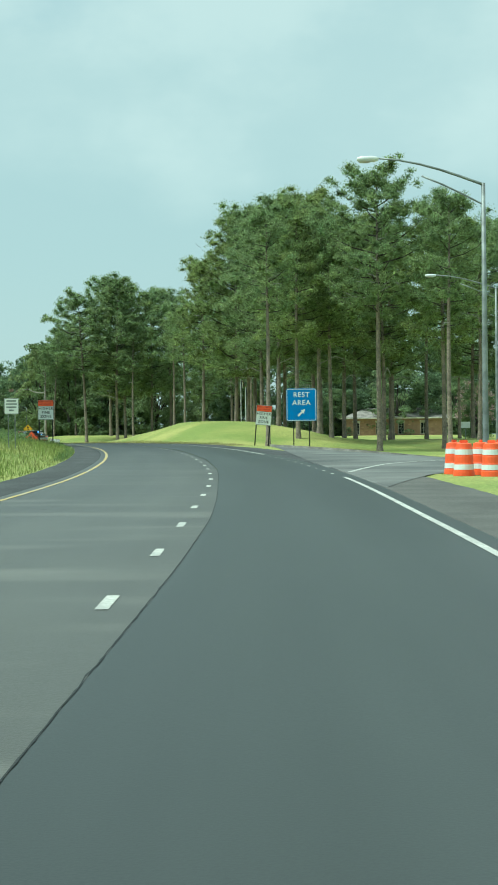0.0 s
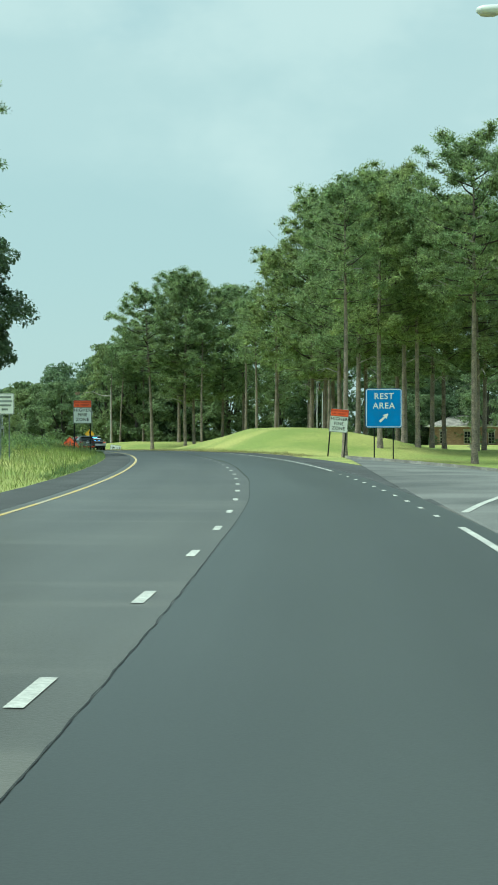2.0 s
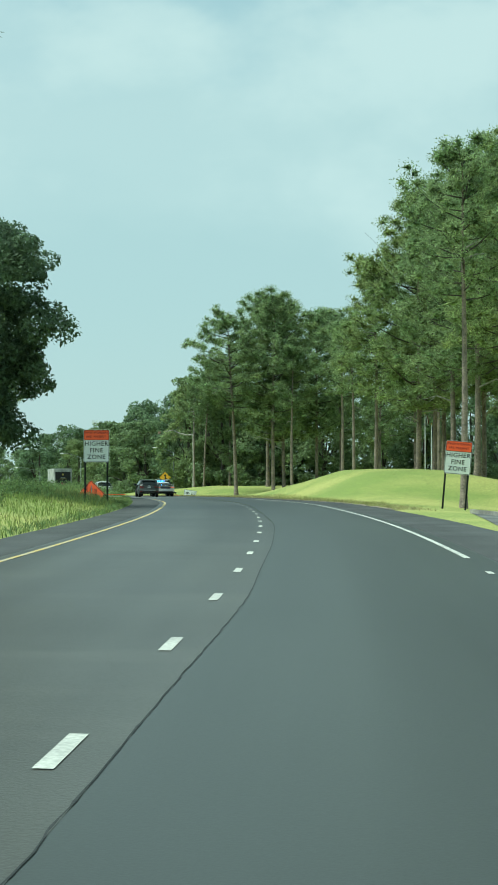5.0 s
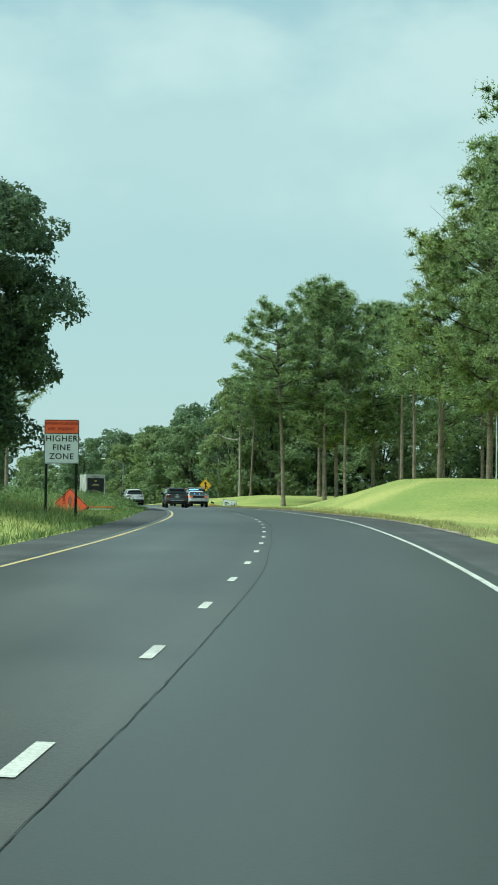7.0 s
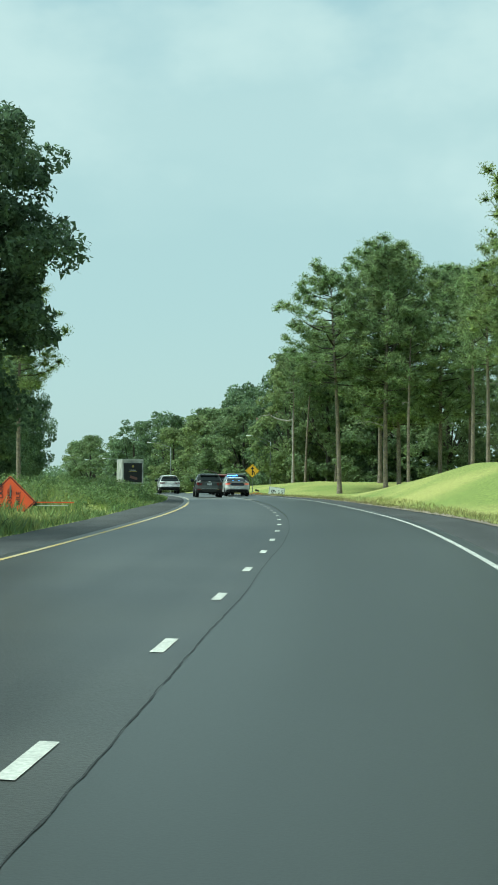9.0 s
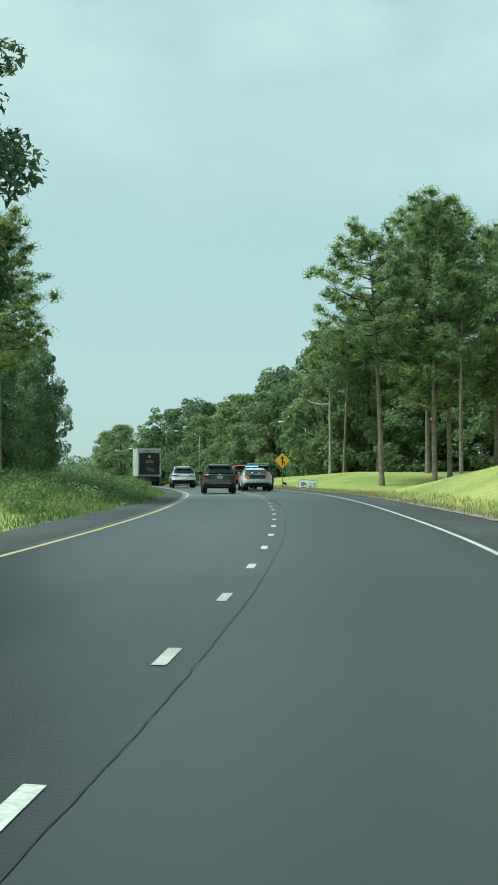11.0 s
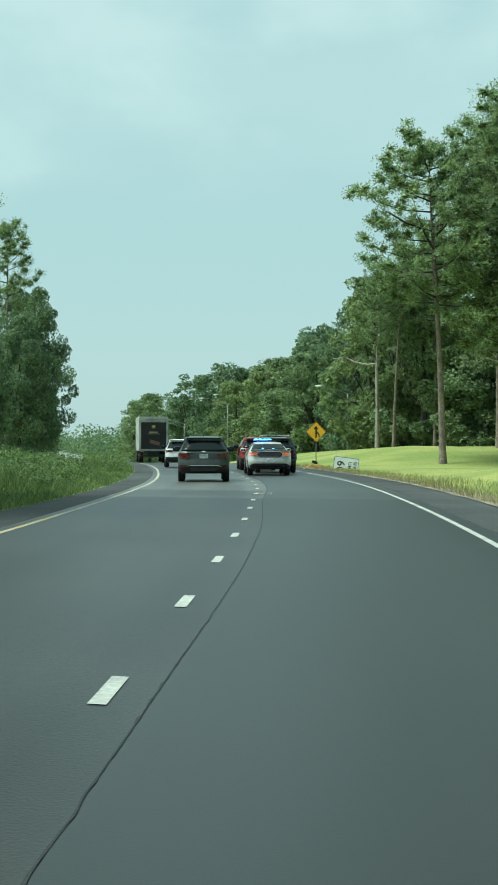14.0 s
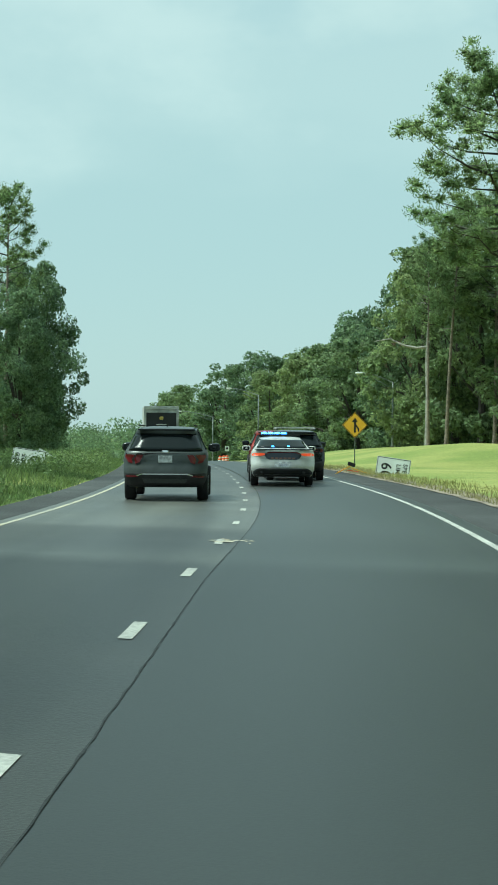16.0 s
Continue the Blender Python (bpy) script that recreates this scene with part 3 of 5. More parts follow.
bmesh.ops.remove_doubles(bm, verts=bm.verts, dist=0.001)
front = part("wall", bm, M_BRICK, house, "tan brick walls")
bm = bmesh.new()
bmesh.ops.create_cube(bm, size=1)
bmesh.ops.scale(bm, vec=(0.4, 0.05, 0.19), verts=bm.verts)
brick_me = bpy.data.meshes.new("brick")
bm.to_mesh(brick_me)
bm.free()
brick_me.materials.append(M_BRICK)
wall_bricks(front, brick_me, -LEN / 2, LEN / 2, 0.1, TALL - 0.1, -0.012, openings, (0.85, 0.42))
bm = bmesh.new()
e = 0.7
lo = [bm.verts.new(q) for q in ((-LEN / 2 - e, -e, TALL), (LEN / 2 + e, -e, TALL), (LEN / 2 + e, DEEP + e, TALL), (-LEN / 2 - e, DEEP + e, TALL))]
hi = [bm.verts.new(q) for q in ((-LEN / 2 + 3.4, DEEP / 2, TALL + 1.7), (LEN / 2 - 3.4, DEEP / 2, TALL + 1.7))]
for q in ((lo[0], lo[1], hi[1], hi[0]), (lo[1], lo[2], hi[1]), (lo[2], lo[3], hi[0], hi[1]), (lo[3], lo[0], hi[0])):
    bm.faces.new(q)
bm.faces.new(list(reversed(lo)))
roof = part("roof", bm, M_ROOF, house, "grey-brown hipped shingle roof")
part("fascia", boxed((LEN + 1.5, 0.05, 0.2), (0, -e - 0.03, TALL + 0.02), 0.008), M_CREAM, roof, "cream eaves board")
part("vent_pipe", boxed((0.1, 0.1, 0.7), (4.2, DEEP / 2 - 0.4, TALL + 1.7), 0.02), M_STEEL, roof, "thin vent pipe")
for o in openings:
    w = tagged(new("window"), "cream-framed sash window with an arched head")
    w.parent = house
    cx = (o[0] + o[1]) / 2
    w.location = (cx, 0.08, 0)
    for x, z, sx, sz in ((-0.46, 1.32, 0.09, 1.95), (0.46, 1.32, 0.09, 1.95), (0, 0.39, 1.0, 0.1), (0, 2.25, 1.0, 0.16), (0, 1.3, 0.85, 0.06), (0, 1.3, 0.04, 1.8), (0, 1.75, 0.85, 0.03), (0, 0.85, 0.85, 0.03)):
        part("frame_bar", boxed((sx, 0.08, sz), (x, -0.02, z), 0.006), M_CREAM, w)
    part("pane", boxed((0.84, 0.01, 1.8), (0, 0.03, 1.3), 0), M_GLASS, w, "dark window pane")
    part("lintel", boxed((1.25, 0.1, 0.22), (0, -0.1, 2.42), 0.02), M_CREAM, w, "cream lintel")
house.matrix_world = pose(25.68, 262.42, land_z(25.68, 262.42) - 0.2, 0, 0, -3) @ Matrix.Scale(1.14, 4)

# picnic table on the lawn
table = tagged(new("picnic_table"), "grey concrete picnic table with two benches", "picnic table")
part("tabletop", boxed((1.8, 0.75, 0.08), (0, 0, 0.75), 0.02), M_CONC, table)
for s in (-1, 1):
    part("bench", boxed((1.8, 0.3, 0.08), (0, s * 0.75, 0.45), 0.02), M_CONC, table)
    part("leg", boxed((0.2, 1.5, 0.08), (s * 0.6, 0, 0.4), 0.02), M_CONC, table)
    part("leg", boxed((0.2, 0.4, 0.75), (s * 0.6, 0, 0.36), 0.02), M_CONC, table)
table.matrix_world = pose(20.42, 228.98, land_z(20.42, 228.98), 0, 0, 12)


# ---- trees ----
def tube(v, f, path, radii, sides=7):
    """Adds a bent, tapering limb to the lists of points and faces."""
    base = len(v)
    path = [Vector(q) for q in path]
    for i, (q, r) in enumerate(zip(path, radii)):
        d = (path[min(i + 1, len(path) - 1)] - path[max(i - 1, 0)]).normalized()
        u = d.orthogonal().normalized()
        w = d.cross(u)
        for k in range(sides):
            a = 2 * math.pi * k / sides
            v.append(tuple(q + (u * math.cos(a) + w * math.sin(a)) * r))
    for i in range(len(path) - 1):
        for k in range(sides):
            a, b = base + i * sides + k, base + i * sides + (k + 1) % sides
            f.append((a, b, b + sides, a + sides))
    f.append(tuple(base + (len(path) - 1) * sides + k for k in range(sides)))


def blades(centres, spread, count, length, width, up=0.35):
    """Clumps of thin pointed blades round the given centres, as points and triangles."""
    n = len(centres) * count
    c = np.repeat(np.asarray(centres, float), count, 0)
    sp = np.repeat(np.asarray(spread, float), count, 0)
    o = rng.normal(size=(n, 3))
    o /= np.linalg.norm(o, axis=1)[:, None]
    base = c + o * sp * rng.uniform(0.05, 1.0, (n, 1)) ** 0.5
    d = o + rng.normal(size=(n, 3)) * 0.9
    d[:, 2] += up
    d /= np.linalg.norm(d, axis=1)[:, None]
    s = np.cross(d, rng.normal(size=(n, 3)) * 0.55 + np.array([0, 0, 0.9]))
    s /= np.linalg.norm(s, axis=1)[:, None]
    ln = length * rng.uniform(0.6, 1.3, (n, 1))
    w = width * rng.uniform(0.7, 1.3, (n, 1))
    v = np.stack([base - s * w, base + s * w, base + d * ln], 1).reshape(-1, 3)
    return v, np.arange(3 * n).reshape(-1, 3)


def sprays(centres, spread, count):
    """Broad ragged sprays of twigs and old needles that fill the heart of each clump."""
    n = len(centres) * count
    c, sp = np.repeat(np.asarray(centres, float), count, 0), np.repeat(np.asarray(spread, float), count, 0)
    a, b = rng.normal(size=(2, n, 3))
    a /= np.linalg.norm(a, axis=1)[:, None]
    b = np.cross(a, b)
    b /= np.linalg.norm(b, axis=1)[:, None]
    k, w = rng.uniform(0.45, 0.85, (n, 1)), rng.uniform(0.12, 0.3, (n, 1))
    v = np.stack([c - a * sp * k * 0.5 + b * sp * w, c + a * sp * k, c - a * sp * k * 0.3 - b * sp * w * 1.2], 1).reshape(-1, 3)
    return v, np.arange(3 * n).reshape(-1, 3)


def leaves(centres, spread, count, size):
    """Clumps of small pointed leaves facing all ways, most of them near each clump's skin."""
    n = len(centres) * count
    c = np.repeat(np.asarray(centres, float), count, 0)
    sp = np.repeat(np.asarray(spread, float), count, 0)
    o = rng.normal(size=(n, 3))
    o /= np.linalg.norm(o, axis=1)[:, None]
    at_ = c + o * sp * rng.uniform(0.45, 1.0, (n, 1)) ** 0.6
    a = rng.normal(size=(n, 3)) + o * 0.8 + np.array([0, 0, 0.6])
    a /= np.linalg.norm(a, axis=1)[:, None]
    u = np.cross(a, rng.normal(size=(n, 3)))
    u /= np.linalg.norm(u, axis=1)[:, None]
    w = np.cross(a, u)
    s = size * rng.uniform(0.6, 1.35, (n, 1))
    v = np.stack([at_ - u * s, at_ + u * s - w * s * 0.3, at_ + w * s * 0.9], 1).reshape(-1, 3)
    return v, np.arange(3 * n).reshape(-1, 3)


def soup(name, v, f, material):
    me = bpy.data.meshes.new(name)
    k = f.shape[1]
    me.vertices.add(len(v))
    me.vertices.foreach_set("co", np.asarray(v, np.float32).ravel())
    me.loops.add(f.size)
    me.loops.foreach_set("vertex_index", f.astype(np.int32).ravel())
    me.polygons.add(len(f))
    me.polygons.foreach_set("loop_start", np.arange(0, f.size, k, dtype=np.int32))
    me.materials.append(material)
    me.update(calc_edges=True)
    me.validate()
    return me


def pine_meshes(h, crown_from, reach, limbs, per, blade_n, material, sparse=0.0, bare=3):
    """Meshes of a tall loblolly pine: trunk with limbs, needle crown and a few dead limbs; its foot is the origin."""
    v, f = [], []
    bend = rng.uniform(-0.5, 0.5, 2)
    trunk = lambda t: Vector((bend[0] * t * t + 0.12 * math.sin(5 * t), bend[1] * t * t, h * t))
    r0 = 0.0088 * h + 0.02
    tube(v, f, [(0, 0, -0.6)] + [tuple(trunk(t)) for t in (0.012, 0.04, 0.15, 0.3, 0.45, 0.6, 0.75, 0.88, 0.97)],
         [r0 * q for q in (1.5, 1.3, 1.05, 0.95, 0.85, 0.74, 0.6, 0.42, 0.22, 0.06)], 9)
    trunk_faces = len(f)
    cs, sp = [], []
    for i in range(limbs):
        t = crown_from + (0.975 - crown_from) * ((i + rng.uniform(0, 0.8)) / limbs)
        g = (t - crown_from) / (1 - crown_from)
        ln = reach * (0.42 + 0.62 * math.sin(math.pi * min(1, 0.2 + g * 0.72)) ** 0.8) * (1 - 0.55 * g ** 2.6) * rng.uniform(0.7, 1.1)
        az = i * 2.4 + rng.uniform(-0.5, 0.5)
        p0 = trunk(t)
        rise = rng.uniform(-0.22, 0.12) + 0.55 * g
        d = Vector((math.cos(az), math.sin(az), 0))
        run = lambda u: p0 + d * (ln * u) + Vector((0, 0, ln * (rise * u + 0.3 * u ** 3)))
        tube(v, f, [run(u) for u in (0, 0.35, 0.7, 1.0)], [0.014 * ln + 0.015, 0.01 * ln + 0.012, 0.022, 0.01], 4)
        for k in range(per):
            if rng.uniform() < sparse:
                continue
            u = rng.uniform(0.3, 1.04) if sparse else rng.uniform(0.16, 1.04)
            c = run(u) + Vector((-d.y, d.x, 0)) * rng.normal() * 0.2 * ln + Vector((0, 0, rng.uniform(-0.15, 0.4)))
            q = rng.uniform(0.4, 0.95) if sparse else rng.uniform(0.55, 1.15)
            cs.append(tuple(c))
            sp.append((q, q, q * rng.uniform(0.55, 0.8)))
    for k in range(7):
        cs.append(tuple(trunk(0.975) + Vector((rng.normal() * 0.6, rng.normal() * 0.6, rng.uniform(-0.7, 0.5)))))
        sp.append((0.75, 0.75, 0.65))
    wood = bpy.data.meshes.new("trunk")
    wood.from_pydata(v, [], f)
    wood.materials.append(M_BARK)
    wood.materials.append(M_SHADED_BARK)
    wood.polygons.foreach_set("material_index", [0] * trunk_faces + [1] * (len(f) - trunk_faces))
    wood.polygons.foreach_set("use_smooth", [True] * len(wood.polygons))
    bv, bf = blades(cs, sp, blade_n, 0.19, 0.042)
    kv, kf = sprays(cs, sp, 14)
    crown = soup("crown", np.concatenate([bv, kv]), np.concatenate([bf, kf + len(bv)]), material)
    dead = []
    for i in range(bare):
        dv, df = [], []
        t = rng.uniform(crown_from * 0.8, min(0.85, crown_from + 0.3))
        az, ln = rng.uniform(0, 6.3), rng.uniform(0.3, 0.6) * reach
        d = Vector((math.cos(az), math.sin(az), 0))
        p0 = trunk(t)
        mid = p0 + d * ln * 0.55 + Vector((0, 0, ln * rng.uniform(-0.05, 0.25)))
        tip = p0 + d * ln + Vector((0, 0, ln * rng.uniform(-0.1, 0.4)))
        tube(dv, df, [p0, mid, tip], [0.075, 0.05, 0.015], 5)
        tube(dv, df, [mid, mid + (tip - mid) * 0.6 + Vector((0.2, 0.2, -0.5))], [0.04, 0.01], 4)
        me = bpy.data.meshes.new("dead_limb")
        me.from_pydata(dv, [], df)
        me.materials.append(M_DEAD)
        dead.append(me)
    return wood, crown, dead


def broad_meshes(h, reach, clumps, leaf_n, size, material, low=0.18, high=0.8):
    """Meshes of a broad-leaved tree with an uneven, gappy crown."""
    v, f = [], []
    tube(v, f, [(0, 0, -0.6), (0, 0, 0.3), (0.1, 0, h * 0.25), (0.2, 0.1, h * 0.5), (0.1, 0.2, h * 0.8)], [0.4, 0.3, 0.24, 0.17, 0.05], 8)
    cs, sp = [], []
    lobes = [(rng.uniform(0, 6.3), rng.uniform(0.3, 0.9), rng.uniform(0.3, 0.92)) for _ in range(9)]
    for az, rr, t in lobes:
        tip = Vector((math.cos(az) * rr * reach, math.sin(az) * rr * reach, h * t))
        tip = tip * 0.78 + Vector((0, 0, h * 0.06))
        tube(v, f, [(0.1, 0, h * 0.22), tuple(tip * 0.5 + Vector((0, 0, h * 0.12))), tuple(tip)], [0.13, 0.08, 0.02], 5)
    while len(cs) < clumps:
        t = rng.uniform(low, 1.0)
        az = rng.uniform(0, 6.3)
        env = math.sin(math.pi * (0.12 + 0.83 * ((t - low) / (1 - low)) ** high)) ** 0.55
        lob = 0.72 + 0.2 * math.sin(az * 3 + t * 7) + 0.16 * math.sin(az * 5 - t * 11)
        rr = reach * env * lob * rng.uniform(0.35, 1.0) ** 0.5
        q = rng.uniform(0.55, 1.15) * reach * 0.19
        cs.append((math.cos(az) * rr, math.sin(az) * rr, h * t - q * 0.5))
        sp.append((q, q, q * 0.72))
    wood = bpy.data.meshes.new("trunk")
    wood.from_pydata(v, [], f)
    wood.materials.append(M_SHADED_BARK)
    crown = soup("crown", *leaves(cs, sp, leaf_n, size), material)
    return wood, crown, []


PINES = [pine_meshes(25, 0.36, 5.6, 56, 6, 120, M_NEEDLE), pine_meshes(25, 0.42, 5.0, 48, 6, 120, M_NEEDLE), pine_meshes(25, 0.31, 5.9, 60, 6, 120, M_NEEDLE2),
         pine_meshes(25, 0.49, 6.5, 42, 11, 110, M_NEEDLE2, 0.12, 8), pine_meshes(25, 0.56, 4.0, 32, 7, 84, M_NEEDLE2, 0.08, 4), pine_meshes(25, 0.27, 6.2, 66, 6, 120, M_NEEDLE)]
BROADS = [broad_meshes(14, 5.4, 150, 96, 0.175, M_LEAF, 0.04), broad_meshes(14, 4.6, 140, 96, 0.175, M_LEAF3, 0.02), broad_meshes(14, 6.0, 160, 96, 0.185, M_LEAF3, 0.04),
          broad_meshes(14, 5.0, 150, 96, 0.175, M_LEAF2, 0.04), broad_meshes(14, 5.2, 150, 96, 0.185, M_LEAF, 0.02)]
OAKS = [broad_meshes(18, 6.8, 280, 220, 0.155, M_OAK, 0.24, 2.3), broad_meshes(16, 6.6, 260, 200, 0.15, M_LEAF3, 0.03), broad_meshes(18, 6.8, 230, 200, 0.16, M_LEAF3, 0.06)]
tree_n = 0


def plant(kind, x, y, h, natural, label, category, group="", spin=None, sink=0.05, wide=1.0, tilt=0.0):
    """One tree: an Empty at its foot with trunk, crown and dead limbs as parts."""
    global tree_n
    tree_n += 1
    wood, crown, dead = kind
    root = tagged(new("pine_tree" if category == "pine tree" else "tree"), label, category, group=group)
    part_of("trunk", wood, root)
    part_of("crown", crown, root)
    for me in dead:
        part_of("dead_limb", me, root, "bare grey dead limb")
    k = h / natural
    root.matrix_world = pose(x, y, land_z(x, y) - sink, 0, tilt, 0) @ pose(0, 0, 0, 0, 0, tree_n * 77.0 if spin is None else spin) @ Matrix.Diagonal((k * wide, k * wide, k, 1))
    return root


# tall pines on the rest-area lawn
LAWN = "tall pine with a bare trunk standing on the lawn"
for i, (x, y, h, k) in enumerate([
        (6.36, 145.45, 27.56, 0), (4.06, 138.72, 26.06, 1), (7.42, 142.2, 24.78, 1), (2.41, 154.84, 28.2, 2), (1.03, 127.46, 24.0, 4), (11.14, 130.14, 28.81, 3),
        (16.78, 124.53, 25.79, 4), (17.71, 135.66, 26.94, 1), (-2.5, 180.3, 31.83, 5), (-1.0, 181.59, 30.19, 1), (0.75, 166.04, 28.68, 2), (4.77, 163.85, 29.18, 0),
        (9.66, 158.41, 28.01, 2), (13.69, 155.16, 27.48, 0), (6.99, 174.73, 30.15, 2), (11.89, 172.58, 29.61, 0), (-0.07, 188.69, 31.27, 2), (15.46, 166.04, 27.93, 2),
        (3.72, 187.61, 31.27, 0), (20.64, 174.73, 27.86, 4), (26.63, 176.88, 30.0, 2), (31.48, 180.09, 31.01, 2), (23.35, 150.84, 25.63, 3), (34.22, 163.85, 28.78, 2),
        (28.82, 204.36, 27.73, 0), (9.01, 198.62, 30.03, 2), (19.01, 200.89, 30.04, 0), (-7.13, 194.16, 27.79, 1)]):
    plant(PINES[k], x, y, h * 0.87, 25, LAWN, "pine tree", "pines on the lawn")
# the stand beyond the mound
STAND = "tall pine at the wood's edge beyond the grassy mound"
plant(PINES[3], -27.75, 236.0, 24.0, 25, "lofty open-crowned pine with bare dead limbs before the mound", "pine tree", spin=10, tilt=-3.0, wide=1.1)
for x, y, h, k in ((-22.54, 234.64, 27.17, 2), (-21.63, 239.0, 25.93, 5), (-17.5, 242.11, 25.16, 2), (-13.12, 229.61, 23.09, 4), (-25.22, 250.3, 27.26, 2),
        (-19.65, 230.87, 20.19, 4), (-8.77, 240.24, 22.71, 2), (-10.42, 210.3, 20.65, 4), (-15.1, 255.39, 26.29, 2), (-4.19, 254.11, 26.3, 2), (-44.72, 301.69, 19.8, 4),
        (-41.81, 305.2, 20.97, 4), (-0.85, 222.68, 24.77, 4), (-34.19, 273.28, 21.92, 3)):
    plant(PINES[k], x, y, h * 0.98, 25, STAND, "pine tree", "pines beyond the mound")
# broad-leaved wood behind and along the far road
WOOD = "leafy broad-leaved tree in the dense roadside wood"
r2 = random.Random(5)
wood_places = [(-79.41, 379.85, 20.47, 1.1), (-62.73, 343.44, 22.0, 1.0), (-64.93, 335.19, 16.78, 1.2), (-59.74, 336.35, 18.52, 1.2), (-52.51, 332.88, 20.83, 1.15),
        (-46.86, 332.88, 21.99, 1.15), (-40.89, 330.6, 23.15, 1.15)]
for i in range(16):
    x = 39 - i * 7.1 + r2.uniform(-2, 2)
    wood_places.append((x, 281 + r2.uniform(-7, 11) + 1.7 * max(0, -25 - x), r2.uniform(15, 20.5), 1.2))
for i in range(13):
    x = 39 - i * 6.3 + r2.uniform(-2, 2)
    wood_places.append((x, 264 + r2.uniform(-6, 5) + 2.2 * max(0, -23 - x), r2.uniform(9, 15), 1.25))
for i in range(10):
    y = 326 + i * 17.5
    p = 23 + r2.uniform(0, 5)
    wood_places.append((line_x(y) + p / math.cos(lean(y)), y, r2.uniform(15, 19.5), 1.2))
    if i < 9:
        wood_places.append((line_x(y) + (p + 12.5) / math.cos(lean(y)), y + 6, r2.uniform(18, 23), 1.1))
for i in range(7):
    wood_places.append((41 + i * 11.5, 299 + r2.uniform(-9, 9), r2.uniform(16, 21.5), 1.2))
wood_places = [q for q in wood_places if off(q[0], q[1]) > 16.5]
for i, (x, y, h, w) in enumerate(wood_places):
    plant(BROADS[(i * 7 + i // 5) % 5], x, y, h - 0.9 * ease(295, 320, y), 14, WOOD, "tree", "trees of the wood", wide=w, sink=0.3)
# left of the road
plant(OAKS[0], -36.51, 154.62, 21.69, 18, "large dark-leaved oak standing close to the median verge", "oak tree", spin=40, wide=1.03)
plant(OAKS[1], -46.00, 163.85, 19.17, 16, "dark-leaved oak in the median thicket", "oak tree")
plant(OAKS[1], -48.10, 147.61, 14.61, 16, "dark-leaved oak in the median thicket", "oak tree")
plant(PINES[2], -26.93, 107.59, 27.37, 25, "tall pine on the median side of the road", "pine tree")
for x, y, h, k in ((-86.5, 290.0, 21.5, 1), (-71.5, 242.74, 17.6, 0), (-66.99, 227.72, 20.12, 1), (-82.31, 278.36, 17.0, 0), (-64.05, 210.3, 20.1, 1), (-93.23, 300.51, 12.83, 1), (-76.34, 222.68, 16.73, 0), (-104.12, 326.11, 12.76, 0)):
    plant(OAKS[2 - k], x, y, h, (18, 16)[k], "dense dark-leaved tree on the median side", "tree", "median trees", wide=0.68 if y > 285 and h > 20 else 0.85)
plant(PINES[4], -86.2, 283.0, 28.0, 25, "tall pine among the median trees", "pine tree", wide=0.85)
plant(PINES[1], -47.2, 192.0, 19.0, 25, "pine rising over the median thicket", "pine tree", wide=1.0)
for i in range(9):
    y = 345 + i * 26
    p = -26 - r2.uniform(0, 12)
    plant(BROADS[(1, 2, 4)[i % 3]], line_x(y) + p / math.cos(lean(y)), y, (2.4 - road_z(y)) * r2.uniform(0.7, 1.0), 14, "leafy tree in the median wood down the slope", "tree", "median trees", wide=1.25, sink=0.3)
# taller trees between the mound and the far wood
for i, (x, y, h) in enumerate(((-41.86, 280.89, 19.0), (-40.06, 287.14, 19.05), (-46.1, 290.85, 17.21), (-35.95, 277.09, 19.66))):
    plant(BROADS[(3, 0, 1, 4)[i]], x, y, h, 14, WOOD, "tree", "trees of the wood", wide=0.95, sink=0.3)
plant(PINES[4], -38.07, 271.37, 20.17, 25, "slim pine with a bare trunk before the broad-leaved wood", "pine tree", wide=0.85, tilt=2.5)
plant(PINES[4], -39.1, 268.6, 17.6, 25, "slim pine with a bare trunk before the broad-leaved wood", "pine tree", wide=0.75)
# a dead, broken-topped trunk with one bent limb
snag = tagged(new("dead_tree"), "bare grey dead trunk with one bent limb beside slim pines", "dead tree")
sv, sf = [], []
tube(sv, sf, [(0, 0, -0.6), (0, 0, 0.3), (0.05, 0, 4.0), (-0.05, 0, 7.5), (0.08, 0, 10.6)], [0.24, 0.19, 0.17, 0.15, 0.09], 8)
part_of("trunk", mesh_from("trunk", sv, sf, M_DEAD), snag)
sv, sf = [], []
tube(sv, sf, [(-0.05, 0, 8.4), (-0.9, -0.1, 8.3), (-2.1, -0.2, 8.55), (-3.2, -0.3, 9.1), (-4.6, -0.2, 8.9)], [0.13, 0.12, 0.1, 0.07, 0.03], 7)
tube(sv, sf, [(-2.9, -0.3, 8.95), (-3.7, -0.5, 9.8), (-4.4, -0.6, 10.1)], [0.05, 0.03, 0.012], 5)
part_of("limb", mesh_from("limb", sv, sf, M_DEAD), snag)
snag.location = (-39.5, 270.0, land_z(-39.5, 270.0))
plant(broad_meshes(13, 2.7, 34, 110, 0.13, M_BROWN, 0.74), -49.6, 306.0, 13.5, 13, "slim dying tree with a reddish-brown crown", "tree")
# by the brick building
for x, y, h, w in ((15.77, 277.09, 14.94, 1.0), (23.82, 279.62, 14.96, 1.0), (42.28, 273.28, 16.01, 1.1)):
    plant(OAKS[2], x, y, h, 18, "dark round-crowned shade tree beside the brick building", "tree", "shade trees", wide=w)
for x, y, h, w in ((16.54, 259.99, 1.71, 1.9), (34.66, 259.73, 1.48, 2.0)):
    plant(BROADS[1], x, y, h, 14, "low clipped dark evergreen shrub by the brick wall", "shrub", "shrubs by the wall", wide=w)
